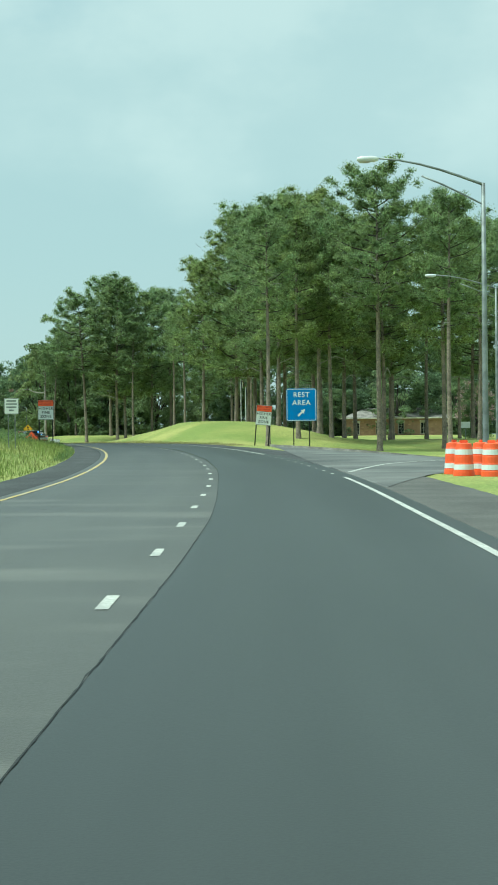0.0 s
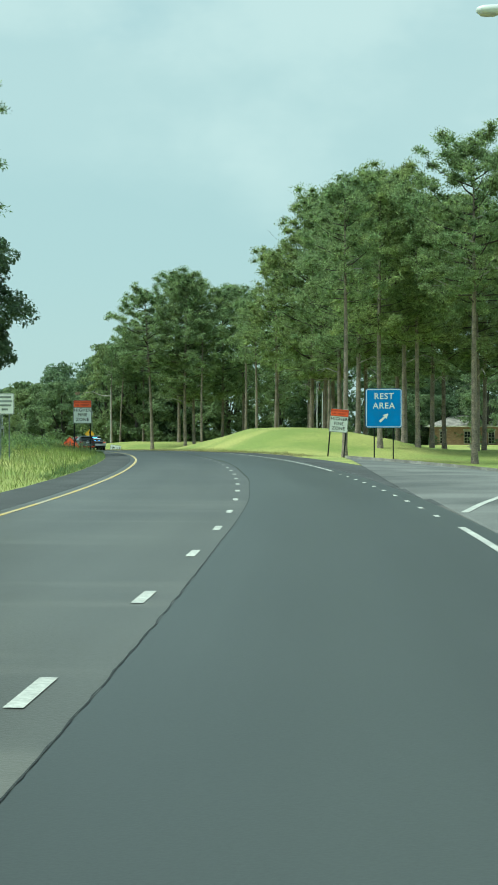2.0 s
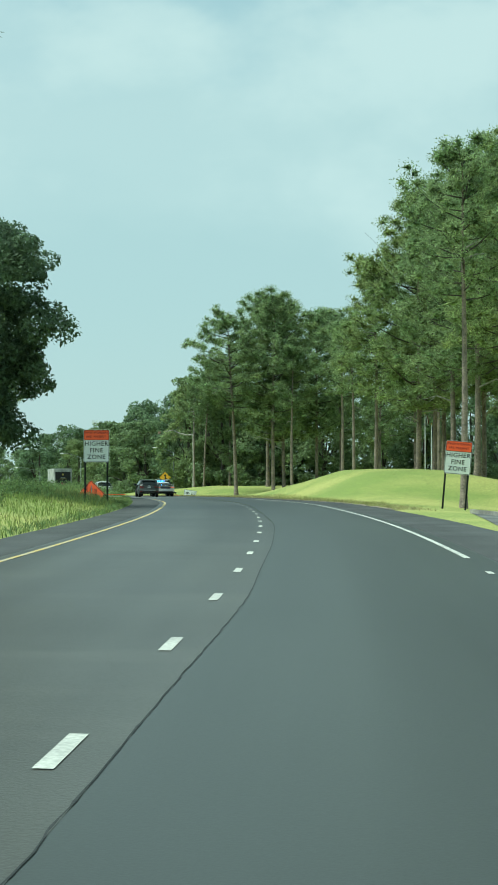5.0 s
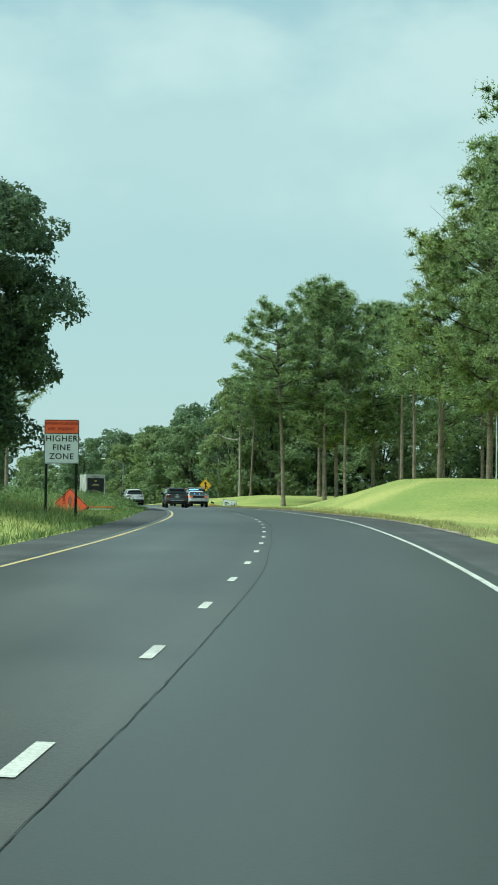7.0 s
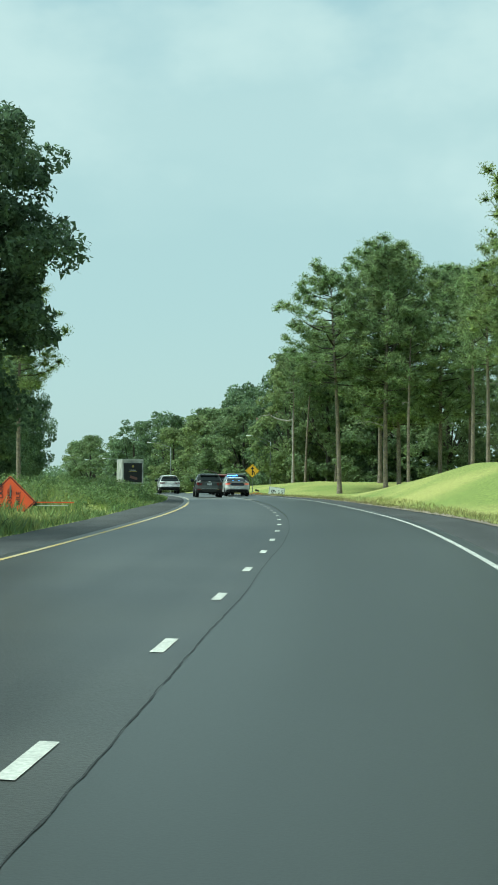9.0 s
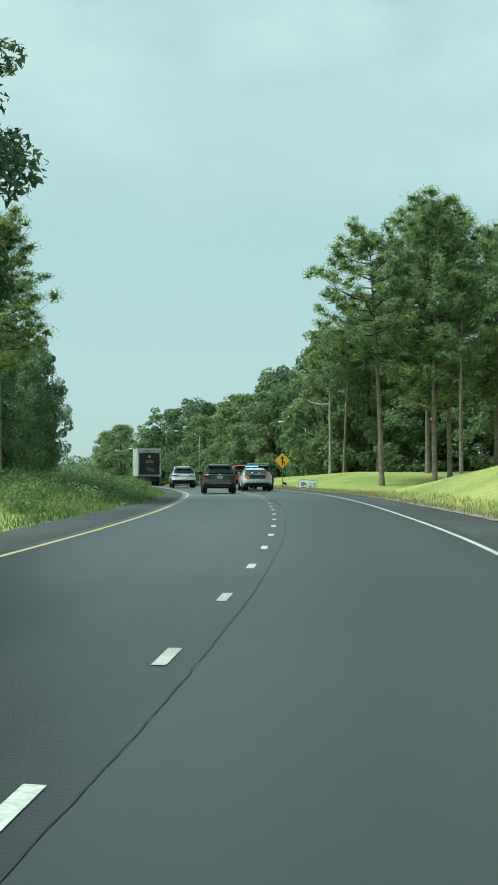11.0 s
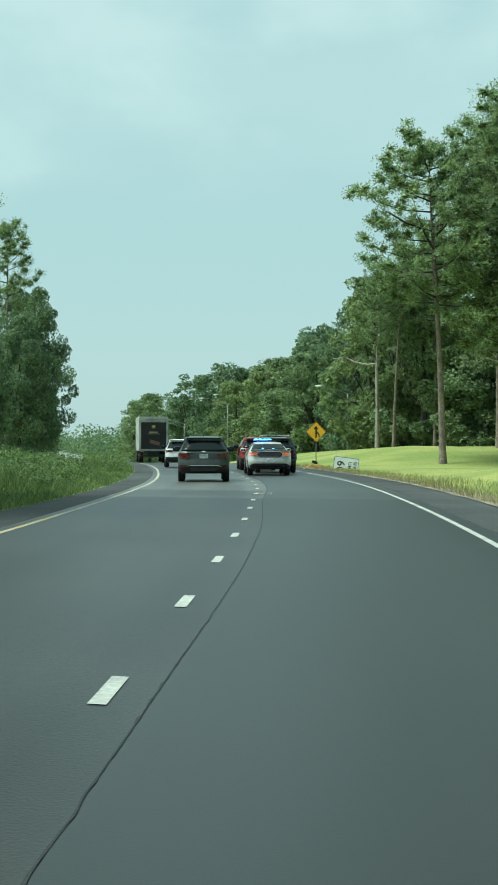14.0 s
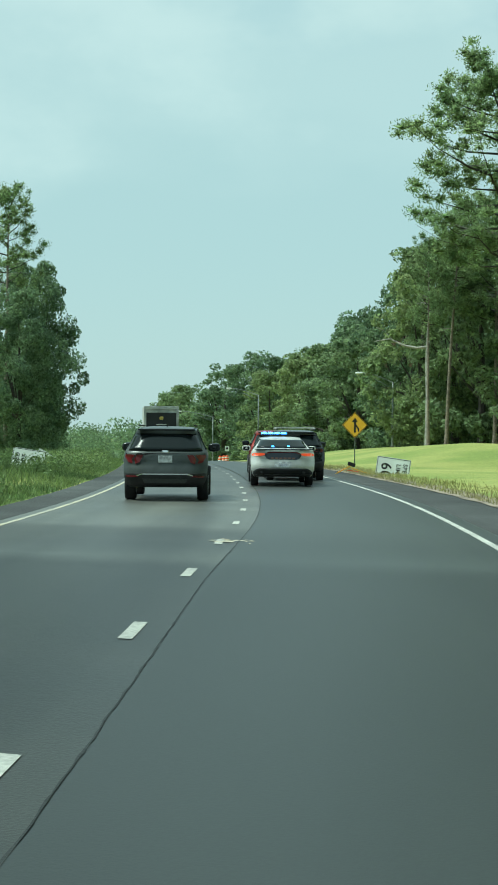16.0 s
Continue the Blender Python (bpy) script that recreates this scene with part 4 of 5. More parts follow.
crape = plant(BROADS[0], 31.97, 209.70, 8.45, 14, "flowering crape myrtle with pale pink blossom", "tree", wide=0.95)
bl_c, bl_s = [], []
for i in range(150):
    az, t = r2.uniform(0, 6.3), r2.uniform(0.35, 1.0)
    rr = 5.3 * math.sin(math.pi * (0.15 + 0.75 * t)) ** 0.5 * r2.uniform(0.75, 1.05)
    bl_c.append((math.cos(az) * rr, math.sin(az) * rr, 14 * t))
    bl_s.append((0.5, 0.5, 0.4))
part_of("blossom", soup("blossom", *leaves(bl_c, bl_s, 40, 0.11), M_BLOSSOM), crape, "pale pink blossom clusters")
# far woods on the horizon: one uncountable mass
cs, sp = [], []
for i in range(1500):
    az = math.radians(r2.uniform(-6, 62) if i % 2 else r2.uniform(16, 40))
    d = r2.uniform(610, 1060)
    x, y = -math.sin(az) * d, math.cos(az) * d
    if abs(off(x, y)) < 22:
        continue
    hh = r2.uniform(11, 18)
    for k in range(3):
        cs.append((x + r2.uniform(-4, 4), y, road_z(y) + hh * (0.25 + 0.3 * k)))
        sp.append((5.5, 5.5, 2.2))
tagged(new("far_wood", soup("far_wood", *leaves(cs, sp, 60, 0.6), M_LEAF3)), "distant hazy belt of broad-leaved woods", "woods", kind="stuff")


# ---- vehicles, each facing up the road ----
def paint(name, color, metal=0.6, rough=0.4):
    return mat(name, color, rough, metal, vary=0.03, scale=1.5, coat=0.2)


M_GREYCAR = paint("grey_green_car_paint", (0.066, 0.076, 0.072), 0.3)
M_SILVER = paint("silver_car_paint", (0.7, 0.7, 0.66), 0.25, 0.35)
M_BLACKCAR = paint("black_car_paint", (0.012, 0.013, 0.015), 0.2, 0.2)
M_WHITECAR = paint("white_car_paint", (0.74, 0.75, 0.74), 0.0, 0.3)
M_REDCAR = paint("red_car_paint", (0.33, 0.03, 0.025), 0.3)
M_PLASTIC = mat("black_trim_plastic", (0.02, 0.021, 0.022), 0.6, vary=0.15, scale=6)
M_TYRE = mat("tyre_rubber", (0.016, 0.016, 0.017), 0.85, vary=0.2, scale=9, bump=0.3)
M_RIM = mat("alloy_rim", (0.35, 0.36, 0.36), 0.35, 0.8, vary=0.1, scale=8)
M_CHROME = mat("chrome", (0.75, 0.76, 0.76), 0.15, 1.0)
M_TAIL = mat("red_tail_lens", (0.13, 0.006, 0.01), 0.3, coat=0.2)
M_TAIL_LIT = mat("lit_tail_lens", (0.95, 0.1, 0.03), 0.3, emit=0.5)
M_BLUE_LIT = mat("lit_blue_beacon", (0.1, 0.35, 1.0), 0.3, emit=7.0)
M_PLATEBAR = mat("plate_print", (0.42, 0.44, 0.5), 0.5)
M_PLATE = mat("number_plate", (0.66, 0.68, 0.7), 0.5, vary=0.08, scale=12)
M_NAVY = mat("navy_decal", (0.01, 0.016, 0.04), 0.3, coat=0.4)
M_LETTER = mat("dull_lettering", (0.2, 0.1, 0.08), 0.5)
M_VAN = mat("white_box_panel", (0.6, 0.61, 0.58), 0.5, vary=0.08, scale=1.0)
M_BOXDOOR = mat("black_roller_door", (0.018, 0.02, 0.022), 0.45, vary=0.1, scale=1.0)
M_LOGO = mat("gold_print", (0.5, 0.38, 0.08), 0.5)


class Shell:
    """A car body swept across its width from a side profile of (y, z, half width), with rounded corners in plan."""

    def __init__(self, profile, rear, corner=0.2):
        self.profile, self.rear, self.corner = profile, rear, corner

    def tuck(self, u):
        return self.corner * abs(u) ** 5

    def y_at(self, x, z):
        pr = self.profile[:self.rear]
        zs, ys, ws = [q[1] for q in pr], [q[0] for q in pr], [q[2] for q in pr]
        w = float(np.interp(z, zs, ws))
        return float(np.interp(z, zs, ys)) + self.tuck(min(1.0, abs(x) / w))

    def body(self):
        us = [-1, -0.97, -0.9, -0.78, -0.55, -0.25, 0, 0.25, 0.55, 0.78, 0.9, 0.97, 1]
        bm = bmesh.new()
        length = max(q[0] for q in self.profile)
        grid = []
        for y, z, w in self.profile:
            row = []
            for u in us:
                t = self.tuck(u)
                yy = y + t if y < length * 0.4 else (y - t if y > length * 0.8 else y)
                dz = 0.035 * abs(u) ** 4 if z > 1.3 else 0.0
                row.append(bm.verts.new((u * w, yy, z - dz)))
            grid.append(row)
        n = len(grid)
        for i in range(n):
            for j in range(len(us) - 1):
                a, b = grid[i], grid[(i + 1) % n]
                bm.faces.new((a[j], a[j + 1], b[j + 1], b[j]))
        for j in (0, -1):
            bm.faces.new([grid[i][j] for i in range(n)])
        bmesh.ops.recalc_face_normals(bm, faces=bm.faces)
        for f in bm.faces:
            f.smooth = len(f.verts) == 4
        return bm

    def patch(self, pts, proud=0.012, deep=0.05, cuts=1):
        """A piece of trim or lens lying on the rear: a polygon in (x, z), standing proud of the body."""
        pts = [p for i, q in enumerate(pts) for p in [(q[0] + (pts[(i + 1) % len(pts)][0] - q[0]) * k / cuts, q[1] + (pts[(i + 1) % len(pts)][1] - q[1]) * k / cuts) for k in range(cuts)]]
        bm = bmesh.new()
        a = [bm.verts.new((x, self.y_at(x, z) - proud, z)) for x, z in pts]
        b = [bm.verts.new((x, self.y_at(x, z) + deep, z)) for x, z in pts]
        bm.faces.new(a)
        bm.faces.new(list(reversed(b)))
        for i in range(len(pts)):
            bm.faces.new((a[i], b[i], b[(i + 1) % len(pts)], a[(i + 1) % len(pts)]))
        bmesh.ops.recalc_face_normals(bm, faces=bm.faces)
        return bm


def band(shell, rows, proud=0.02, cols=14, deep=0.05):
    """A strip of trim that follows the curved rear; rows of (z, half width)."""
    bm = bmesh.new()
    grid = [[bm.verts.new((w * (2 * j / cols - 1), shell.y_at(w * (2 * j / cols - 1), z) - proud, z)) for j in range(cols + 1)] for z, w in rows]
    for a, b in zip(grid, grid[1:]):
        for j in range(cols):
            bm.faces.new((a[j], a[j + 1], b[j + 1], b[j]))
    edge = grid[0] + [r[-1] for r in grid[1:-1]] + grid[-1][::-1] + [r[0] for r in grid[-2:0:-1]]
    back = [bm.verts.new((v.co.x, v.co.y + deep, v.co.z)) for v in edge]
    for i in range(len(edge)):
        j = (i + 1) % len(edge)
        bm.faces.new((edge[i], back[i], back[j], edge[j]))
    bmesh.ops.recalc_face_normals(bm, faces=bm.faces)
    for f in bm.faces:
        f.smooth = True
    return bm


def wheels(root, track, rear_y, base, r, wide=0.22):
    for y in (rear_y, rear_y + base):
        for s in (-1, 1):
            w = part("wheel", turned([(r * 0.55, -wide / 2), (r * 0.93, -wide / 2), (r, -wide * 0.36), (r, wide * 0.36), (r * 0.93, wide / 2), (r * 0.55, wide / 2)]), M_TYRE, root)
            w.location = (s * (track / 2), y, r)
            part("rim", turned([(r * 0.2, -wide * 0.47), (r * 0.58, -wide * 0.52), (r * 0.6, 0), (r * 0.58, wide * 0.52), (r * 0.2, wide * 0.47)], sides=16), M_RIM, w, "silver alloy rim")


def glass(root, shell, z0, z1, x0, x1, bow=0.0, name="rear_window"):
    part(name, band(shell, [(z0 + (z1 - z0) * i / 5, x0 + (x1 - x0) * i / 5) for i in range(6)], 0.03, 16, 0.03), M_GLASS, root, "dark tinted window glass")


def side_glass(root, pts, w):
    """Side windows: slabs that follow the lean of the cabin sides; pts of (y, z, half width)."""
    for s in (-1, 1):
        bm = bmesh.new()
        a = [bm.verts.new((s * (q[2] + 0.008), q[0], q[1])) for q in pts]
        b = [bm.verts.new((s * (q[2] - 0.02), q[0], q[1])) for q in pts]
        bm.faces.new(a)
        bm.faces.new(list(reversed(b)))
        for i in range(len(pts)):
            bm.faces.new((a[i], b[i], b[(i + 1) % len(pts)], a[(i + 1) % len(pts)]))
        bmesh.ops.recalc_face_normals(bm, faces=bm.faces)
        part("side_window", bm, M_GLASS, root, "dark tinted side glass")


def mirror(root, x, y, z, material, size=(0.3, 0.17, 0.21)):
    for s in (-1, 1):
        m = part("wing_mirror", egg(size, (s * x, y, z)), material, root)
        part("mirror_glass", boxed((size[0] * 0.7, 0.01, size[2] * 0.66), (s * x, y - size[1] * 0.44, z), 0.004), M_GLASS, m, "mirror glass")


def plate(root, shell, x, z, w=0.31, h=0.155):
    p = part("number_plate", shell.patch([(x - w / 2, z - h / 2), (x + w / 2, z - h / 2), (x + w / 2, z + h / 2), (x - w / 2, z + h / 2)], 0.02, 0.02), M_PLATE, root, "pale number plate with dark bars")
    for k in range(5):
        xx = x - 0.1 + 0.05 * k
        part("plate_bar", shell.patch([(xx - 0.014, z - 0.035), (xx + 0.014, z - 0.035), (xx + 0.014, z + 0.035), (xx - 0.014, z + 0.035)], 0.024, 0.0), M_PLATEBAR, p)


def both(root, name, shell, pts, material, label="", proud=0.014, cuts=2):
    for s in (-1, 1):
        part(name, shell.patch([(s * x, z) for x, z in pts], proud, 0.05, cuts), material, root, label)


def put(root, y, p, yaw=0.0):
    a = lean(y)
    root.matrix_world = pose(line_x(y) + p / math.cos(a), y, road_z(y) + (0.012 if p > 0.4 else 0.0), 0, 0, yaw - math.degrees(a + 0.008))


def crossover(root, paint_m, w=0.93, h=1.66, length=4.5):
    """The common shape of an upright estate: body, wheels, glass and mirrors."""
    k, g = w / 0.93, h / 1.66
    prof = [(0.3, 0.3, 0.8), (0.06, 0.38, 0.86), (0.0, 0.5, 0.905), (0.0, 0.66, 0.93), (0.06, 0.76, 0.935), (0.1, 0.9, 0.935), (0.08, 1.05, 0.915), (0.14, 1.1, 0.9), (0.5, 1.5, 0.71),
            (0.42, 1.555, 0.69), (0.6, 1.61, 0.67), (1.5, 1.66, 0.67), (2.4, 1.63, 0.66), (2.75, 1.57, 0.68), (3.4, 1.1, 0.87), (4.2, 0.97, 0.87), (4.45, 0.8, 0.84), (4.5, 0.5, 0.82), (4.35, 0.28, 0.8)]
    prof = [(y * length / 4.5, z * g, x * k) for y, z, x in prof]
    sh = Shell(prof, 9, 0.24)
    part("body", sh.body(), paint_m, root)
    wheels(root, 1.62 * k, 0.92, 2.7, 0.36 * g, 0.24)
    glass(root, sh, 1.12 * g, 1.49 * g, 0.82 * k, 0.67 * k)
    side_glass(root, [(0.75, 1.14 * g, 0.885 * k), (3.25, 1.14 * g, 0.86 * k), (2.75, 1.5 * g, 0.71 * k), (1.0, 1.54 * g, 0.705 * k)], w)
    part("spoiler", boxed((1.3 * k, 0.24, 0.035), (0, 0.5, 1.575 * g), 0.015), M_PLASTIC, root, "dark roof spoiler")
    for s in (-1, 1):
        part("roof_rail", boxed((0.04, 1.9, 0.035), (s * 0.62 * k, 1.6, 1.675 * g), 0.012), M_PLASTIC, root, "roof rail")
    mirror(root, 1.03 * k, 2.85, 1.17 * g, M_BLACKCAR)
    part("bumper", band(sh, [(0.32 * g, 0.8 * k), (0.38 * g, 0.86 * k), (0.5 * g, 0.9 * k), (0.6 * g, 0.91 * k), (0.62 * g, 0.88 * k)]), M_PLASTIC, root, "unpainted black lower bumper")
    return sh


# grey compact SUV in the passing lane
suv = tagged(new("suv"), "dark grey-green compact SUV with jagged red tail lamps", "car", "traffic")
sh = crossover(suv, M_GREYCAR)
part("light_bar_trim", sh.patch([(-0.88, 1.0), (0.88, 1.0), (0.88, 1.055), (-0.88, 1.055)], 0.01, 0.04, 6), M_BLACKCAR, suv, "glossy black band across the tailgate")
both(suv, "tail_lamp", sh, [(0.67, 1.02), (0.88, 1.03), (0.9, 0.97), (0.82, 0.86), (0.72, 0.83), (0.74, 0.92)], M_TAIL, "wedge-shaped red tail lamp")
both(suv, "inner_lamp", sh, [(0.48, 1.02), (0.62, 1.02), (0.68, 0.93), (0.66, 0.82), (0.56, 0.86)], M_TAIL, "slanted red inner tail lamp")
both(suv, "reflector", sh, [(0.58, 0.535), (0.84, 0.525), (0.87, 0.56), (0.64, 0.57)], M_TAIL, "red bumper reflector", 0.035)
part("bumper_strip", sh.patch([(-0.62, 0.55), (-0.5, 0.585), (0.5, 0.585), (0.62, 0.55), (0.62, 0.575), (0.5, 0.61), (-0.5, 0.61), (-0.62, 0.575)], 0.04, 0.0), M_CHROME, suv, "bright chrome bumper strip")
part("skid_plate", sh.patch([(-0.45, 0.4), (0.45, 0.4), (0.5, 0.5), (-0.5, 0.5)], 0.045, 0.0), M_SHOULDER, suv, "grey skid plate")
part("badge", egg((0.17, 0.02, 0.075), (0, sh.y_at(0, 1.08) - 0.015, 1.085)), M_CHROME, suv, "oval chrome badge")
part("aerial", boxed((0.035, 0.16, 0.06), (0, 0.95, 1.67), 0.012), M_BLACKCAR, suv, "black shark-fin aerial")
plate(suv, sh, 0, 0.93)
put(suv, 178.1, -1.77, 1.0)

# black SUV with a bright roof rack, ahead of the patrol car
dark = tagged(new("suv"), "black family SUV with bright silver roof rack bars", "car", "traffic")
sh = crossover(dark, M_BLACKCAR, 0.985, 1.74, 4.95)
both(dark, "tail_lamp", sh, [(0.42, 1.02), (0.9, 0.98), (0.93, 1.06), (0.86, 1.1), (0.42, 1.08)], M_TAIL, "slim red tail lamp")
part("step_strip", sh.patch([(-0.5, 0.6), (0.5, 0.6), (0.5, 0.68), (-0.5, 0.68)], 0.03, 0.0, 2), M_RIM, dark, "silver bumper insert")
for y in (0.95, 2.2):
    part("rack_bar", boxed((1.36, 0.06, 0.05), (0, y, 1.815), 0.015), M_SILVER, dark, "silver roof rack bar")
for s in (-1, 1):
    part("rack_rail", boxed((0.05, 1.9, 0.06), (s * 0.66, 1.6, 1.785), 0.015), M_SILVER, dark, "silver roof rack rail")
plate(dark, sh, 0, 0.9)
put(dark, 195.7, 2.06)

# red SUV further ahead
red = tagged(new("suv"), "dull red SUV with black wing mirrors", "car", "traffic")
sh = crossover(red, M_REDCAR, 0.97, 1.78, 4.8)
both(red, "tail_lamp", sh, [(0.72, 0.85), (0.9, 0.85), (0.9, 1.1), (0.72, 1.1)], M_TAIL, "red tail lamp")
plate(red, sh, 0, 0.85)
put(red, 203.0, 1.8)

# white SUV ahead of the grey one
white = tagged(new("suv"), "white midsize SUV with wrapped red tail lamps", "car", "traffic")
sh = crossover(white, M_WHITECAR, 0.96, 1.72, 4.8)
both(white, "tail_lamp", sh, [(0.5, 0.96), (0.92, 0.9), (0.92, 1.06), (0.5, 1.05)], M_TAIL, "red tail lamp")
part("chrome_strip", sh.patch([(-0.6, 1.01), (0.6, 1.01), (0.6, 1.03), (-0.6, 1.03)], 0.015, 0.0, 2), M_CHROME, white, "chrome tailgate strip")
plate(white, sh, 0, 0.62)
put(white, 211.0, -2.0)

# silver patrol saloon with its beacons lit
patrol = tagged(new("patrol_car"), "silver highway patrol saloon with blue beacons flashing", "police car", "traffic")
prof = [(0.34, 0.28, 0.84), (0.1, 0.36, 0.89), (0.0, 0.5, 0.935), (0.0, 0.68, 0.95), (0.06, 0.78, 0.952), (0.09, 0.98, 0.94), (0.03, 1.075, 0.9), (0.1, 1.1, 0.88), (0.8, 1.12, 0.84), (1.38, 1.4, 0.645),
        (1.65, 1.455, 0.61), (2.2, 1.48, 0.61), (2.75, 1.44, 0.62), (3.65, 1.06, 0.83), (4.8, 0.9, 0.87), (5.02, 0.66, 0.86), (4.95, 0.28, 0.82)]
sh = Shell(prof, 10, 0.26)
part("body", sh.body(), M_SILVER, patrol)
wheels(patrol, 1.63, 1.05, 3.05, 0.35, 0.23)
glass(patrol, sh, 1.14, 1.385, 0.76, 0.63)
side_glass(patrol, [(1.25, 1.15, 0.845), (3.5, 1.12, 0.82), (2.75, 1.4, 0.645), (1.75, 1.41, 0.64)], 0.9)
mirror(patrol, 1.03, 3.15, 1.1, M_SILVER, (0.28, 0.15, 0.17))
part("tail_panel", sh.patch([(-0.56, 0.96), (-0.5, 0.84), (-0.4, 0.8), (0.4, 0.8), (0.5, 0.84), (0.56, 0.96), (0.4, 1.02), (-0.4, 1.02)], 0.012, 0.05, 2), M_NAVY, patrol, "dark navy boot-lid panel")
for k in range(6):
    part("letter_bar", sh.patch([(-0.36 + 0.125 * k, 0.815), (-0.27 + 0.125 * k, 0.815), (-0.27 + 0.125 * k, 0.86), (-0.36 + 0.125 * k, 0.86)], 0.018, 0.0), M_LETTER, patrol, "dull reddish lettering bar")
both(patrol, "tail_lamp", sh, [(0.5, 0.955), (0.6, 0.915), (0.84, 0.9), (0.92, 0.915), (0.92, 0.955), (0.84, 0.985), (0.6, 0.985)], M_TAIL_LIT, "glowing orange-red tail lamp")
both(patrol, "racetrack_lamp", sh, [(0.0, 1.005), (0.4, 0.995), (0.5, 0.93), (0.54, 0.95), (0.44, 1.03), (0.0, 1.035)], M_TAIL, "red lamp strip round the boot panel")
part("boot_lip", boxed((1.7, 0.16, 0.03), (0, 0.1, 1.1), 0.012), M_NAVY, patrol, "dark boot-lid spoiler")
part("lower_bumper", band(sh, [(0.36, 0.87), (0.43, 0.88), (0.5, 0.8), (0.54, 0.7)]), M_PLASTIC, patrol, "black lower bumper valance")
part("valance", band(sh, [(0.285, 0.82), (0.355, 0.87)]), M_PLASTIC, patrol, "black underside valance")
for s in (-1, 1):
    t = part("exhaust_tip", turned([(0.04, -0.05), (0.042, 0.05)], sides=14), M_PLASTIC, patrol, "round dark exhaust tip")
    t.matrix_local = pose(s * 0.62, 0.02, 0.42, 0, 0, 90)
plate(patrol, sh, 0, 0.66, 0.5, 0.16)
bar = part("beacon_bar", boxed((1.24, 0.3, 0.05), (0, 2.15, 1.53), 0.02), M_PLASTIC, patrol, "low roof beacon bar")
for k in range(6):
    part("beacon", boxed((0.17, 0.28, 0.075), (-0.5 + 0.2 * k, 2.15, 1.575), 0.02), M_BLUE_LIT if k < 4 else M_GLASS, bar, "lit blue beacon" if k < 4 else "unlit dark beacon")
for s in (-0.27, 0.2):
    part("deck_beacon", boxed((0.09, 0.03, 0.05), (s, sh.y_at(s, 1.175) - 0.012, 1.175), 0.008), M_BLUE_LIT, patrol, "small blue light in the rear window")
put(patrol, 189.3, 1.24)

# box lorry in the passing lane
lorry = tagged(new("box_truck"), "white box lorry with a black rear roller door", "truck", "traffic")
part("cargo_box", boxed((2.5, 7.2, 2.95), (0, 3.65, 2.5), 0.03), M_VAN, lorry)
part("roller_door", boxed((2.16, 0.05, 2.3), (0, 0.035, 2.35), 0.01), M_BOXDOOR, lorry, "black roller door")
for k in range(4):
    part("door_rib", boxed((2.16, 0.02, 0.02), (0, 0.0, 1.55 + 0.5 * k), 0.004), M_PLASTIC, lorry)
part("print_mark", egg((0.3, 0.02, 0.26), (0, -0.0, 3.1)), M_LOGO, lorry, "small gold print")
part("print_bar", boxed((0.75, 0.02, 0.07), (0, 0.0, 2.65), 0.004), M_VAN, lorry, "pale line of print")
part("print_bar", boxed((1.0, 0.02, 0.05), (0, 0.0, 2.5), 0.004), M_LOGO, lorry, "pale line of print")
part("print_shape", boxed((0.9, 0.02, 0.3), (0.1, 0.0, 1.75), 0.004, Matrix.Rotation(0.3, 4, "Y")), M_LETTER, lorry, "dull orange printed shape")
part("header", boxed((2.5, 0.06, 0.22), (0, 0.02, 3.85), 0.01), M_VAN, lorry, "pale header rail")
for s in (-1, 1):
    part("corner_post", boxed((0.16, 0.08, 2.7), (s * 1.17, 0.02, 2.42), 0.02), M_VAN, lorry, "pale corner post")
    part("tail_lamp", boxed((0.2, 0.05, 0.12), (s * 1.0, 0.0, 0.9), 0.01), M_TAIL, lorry, "red tail lamp")
    part("wing_mirror", boxed((0.2, 0.1, 0.42), (s * 1.38, 8.0, 2.2), 0.03), M_BLACKCAR, lorry, "tall black wing mirror")
part("chassis", boxed((1.0, 8.6, 0.3), (0, 4.6, 0.85), 0.03), M_PLASTIC, lorry, "black chassis frame")
part("bumper", boxed((2.3, 0.12, 0.18), (0, 0.05, 0.62), 0.03), M_PLASTIC, lorry, "black step bumper")
part("cab", boxed((2.2, 2.0, 1.9), (0, 8.4, 1.65), 0.2), M_VAN, lorry, "white cab")
wheels(lorry, 2.0, 1.9, 5.4, 0.48, 0.36)
put(lorry, 245.5, -2.1)


# ---- signs ----
def words(text, size, material, parent, x, z, y=-0.02, turn=0.0):
    """Lays out a line of words, each word a piece of its own."""
    wide = [0.72 * size * len(w) for w in text.split()]
    run = -(sum(wide) + 0.25 * size * (len(wide) - 1)) / 2
    c, s = math.cos(radians(turn)), math.sin(radians(turn))
    for w, k in zip(text.split(), wide):
        m = run + k / 2 if len(wide) > 1 else 0.0
        word(w, size, material, parent, x + m * c, z + m * s, y, turn)
        run += k + 0.25 * size


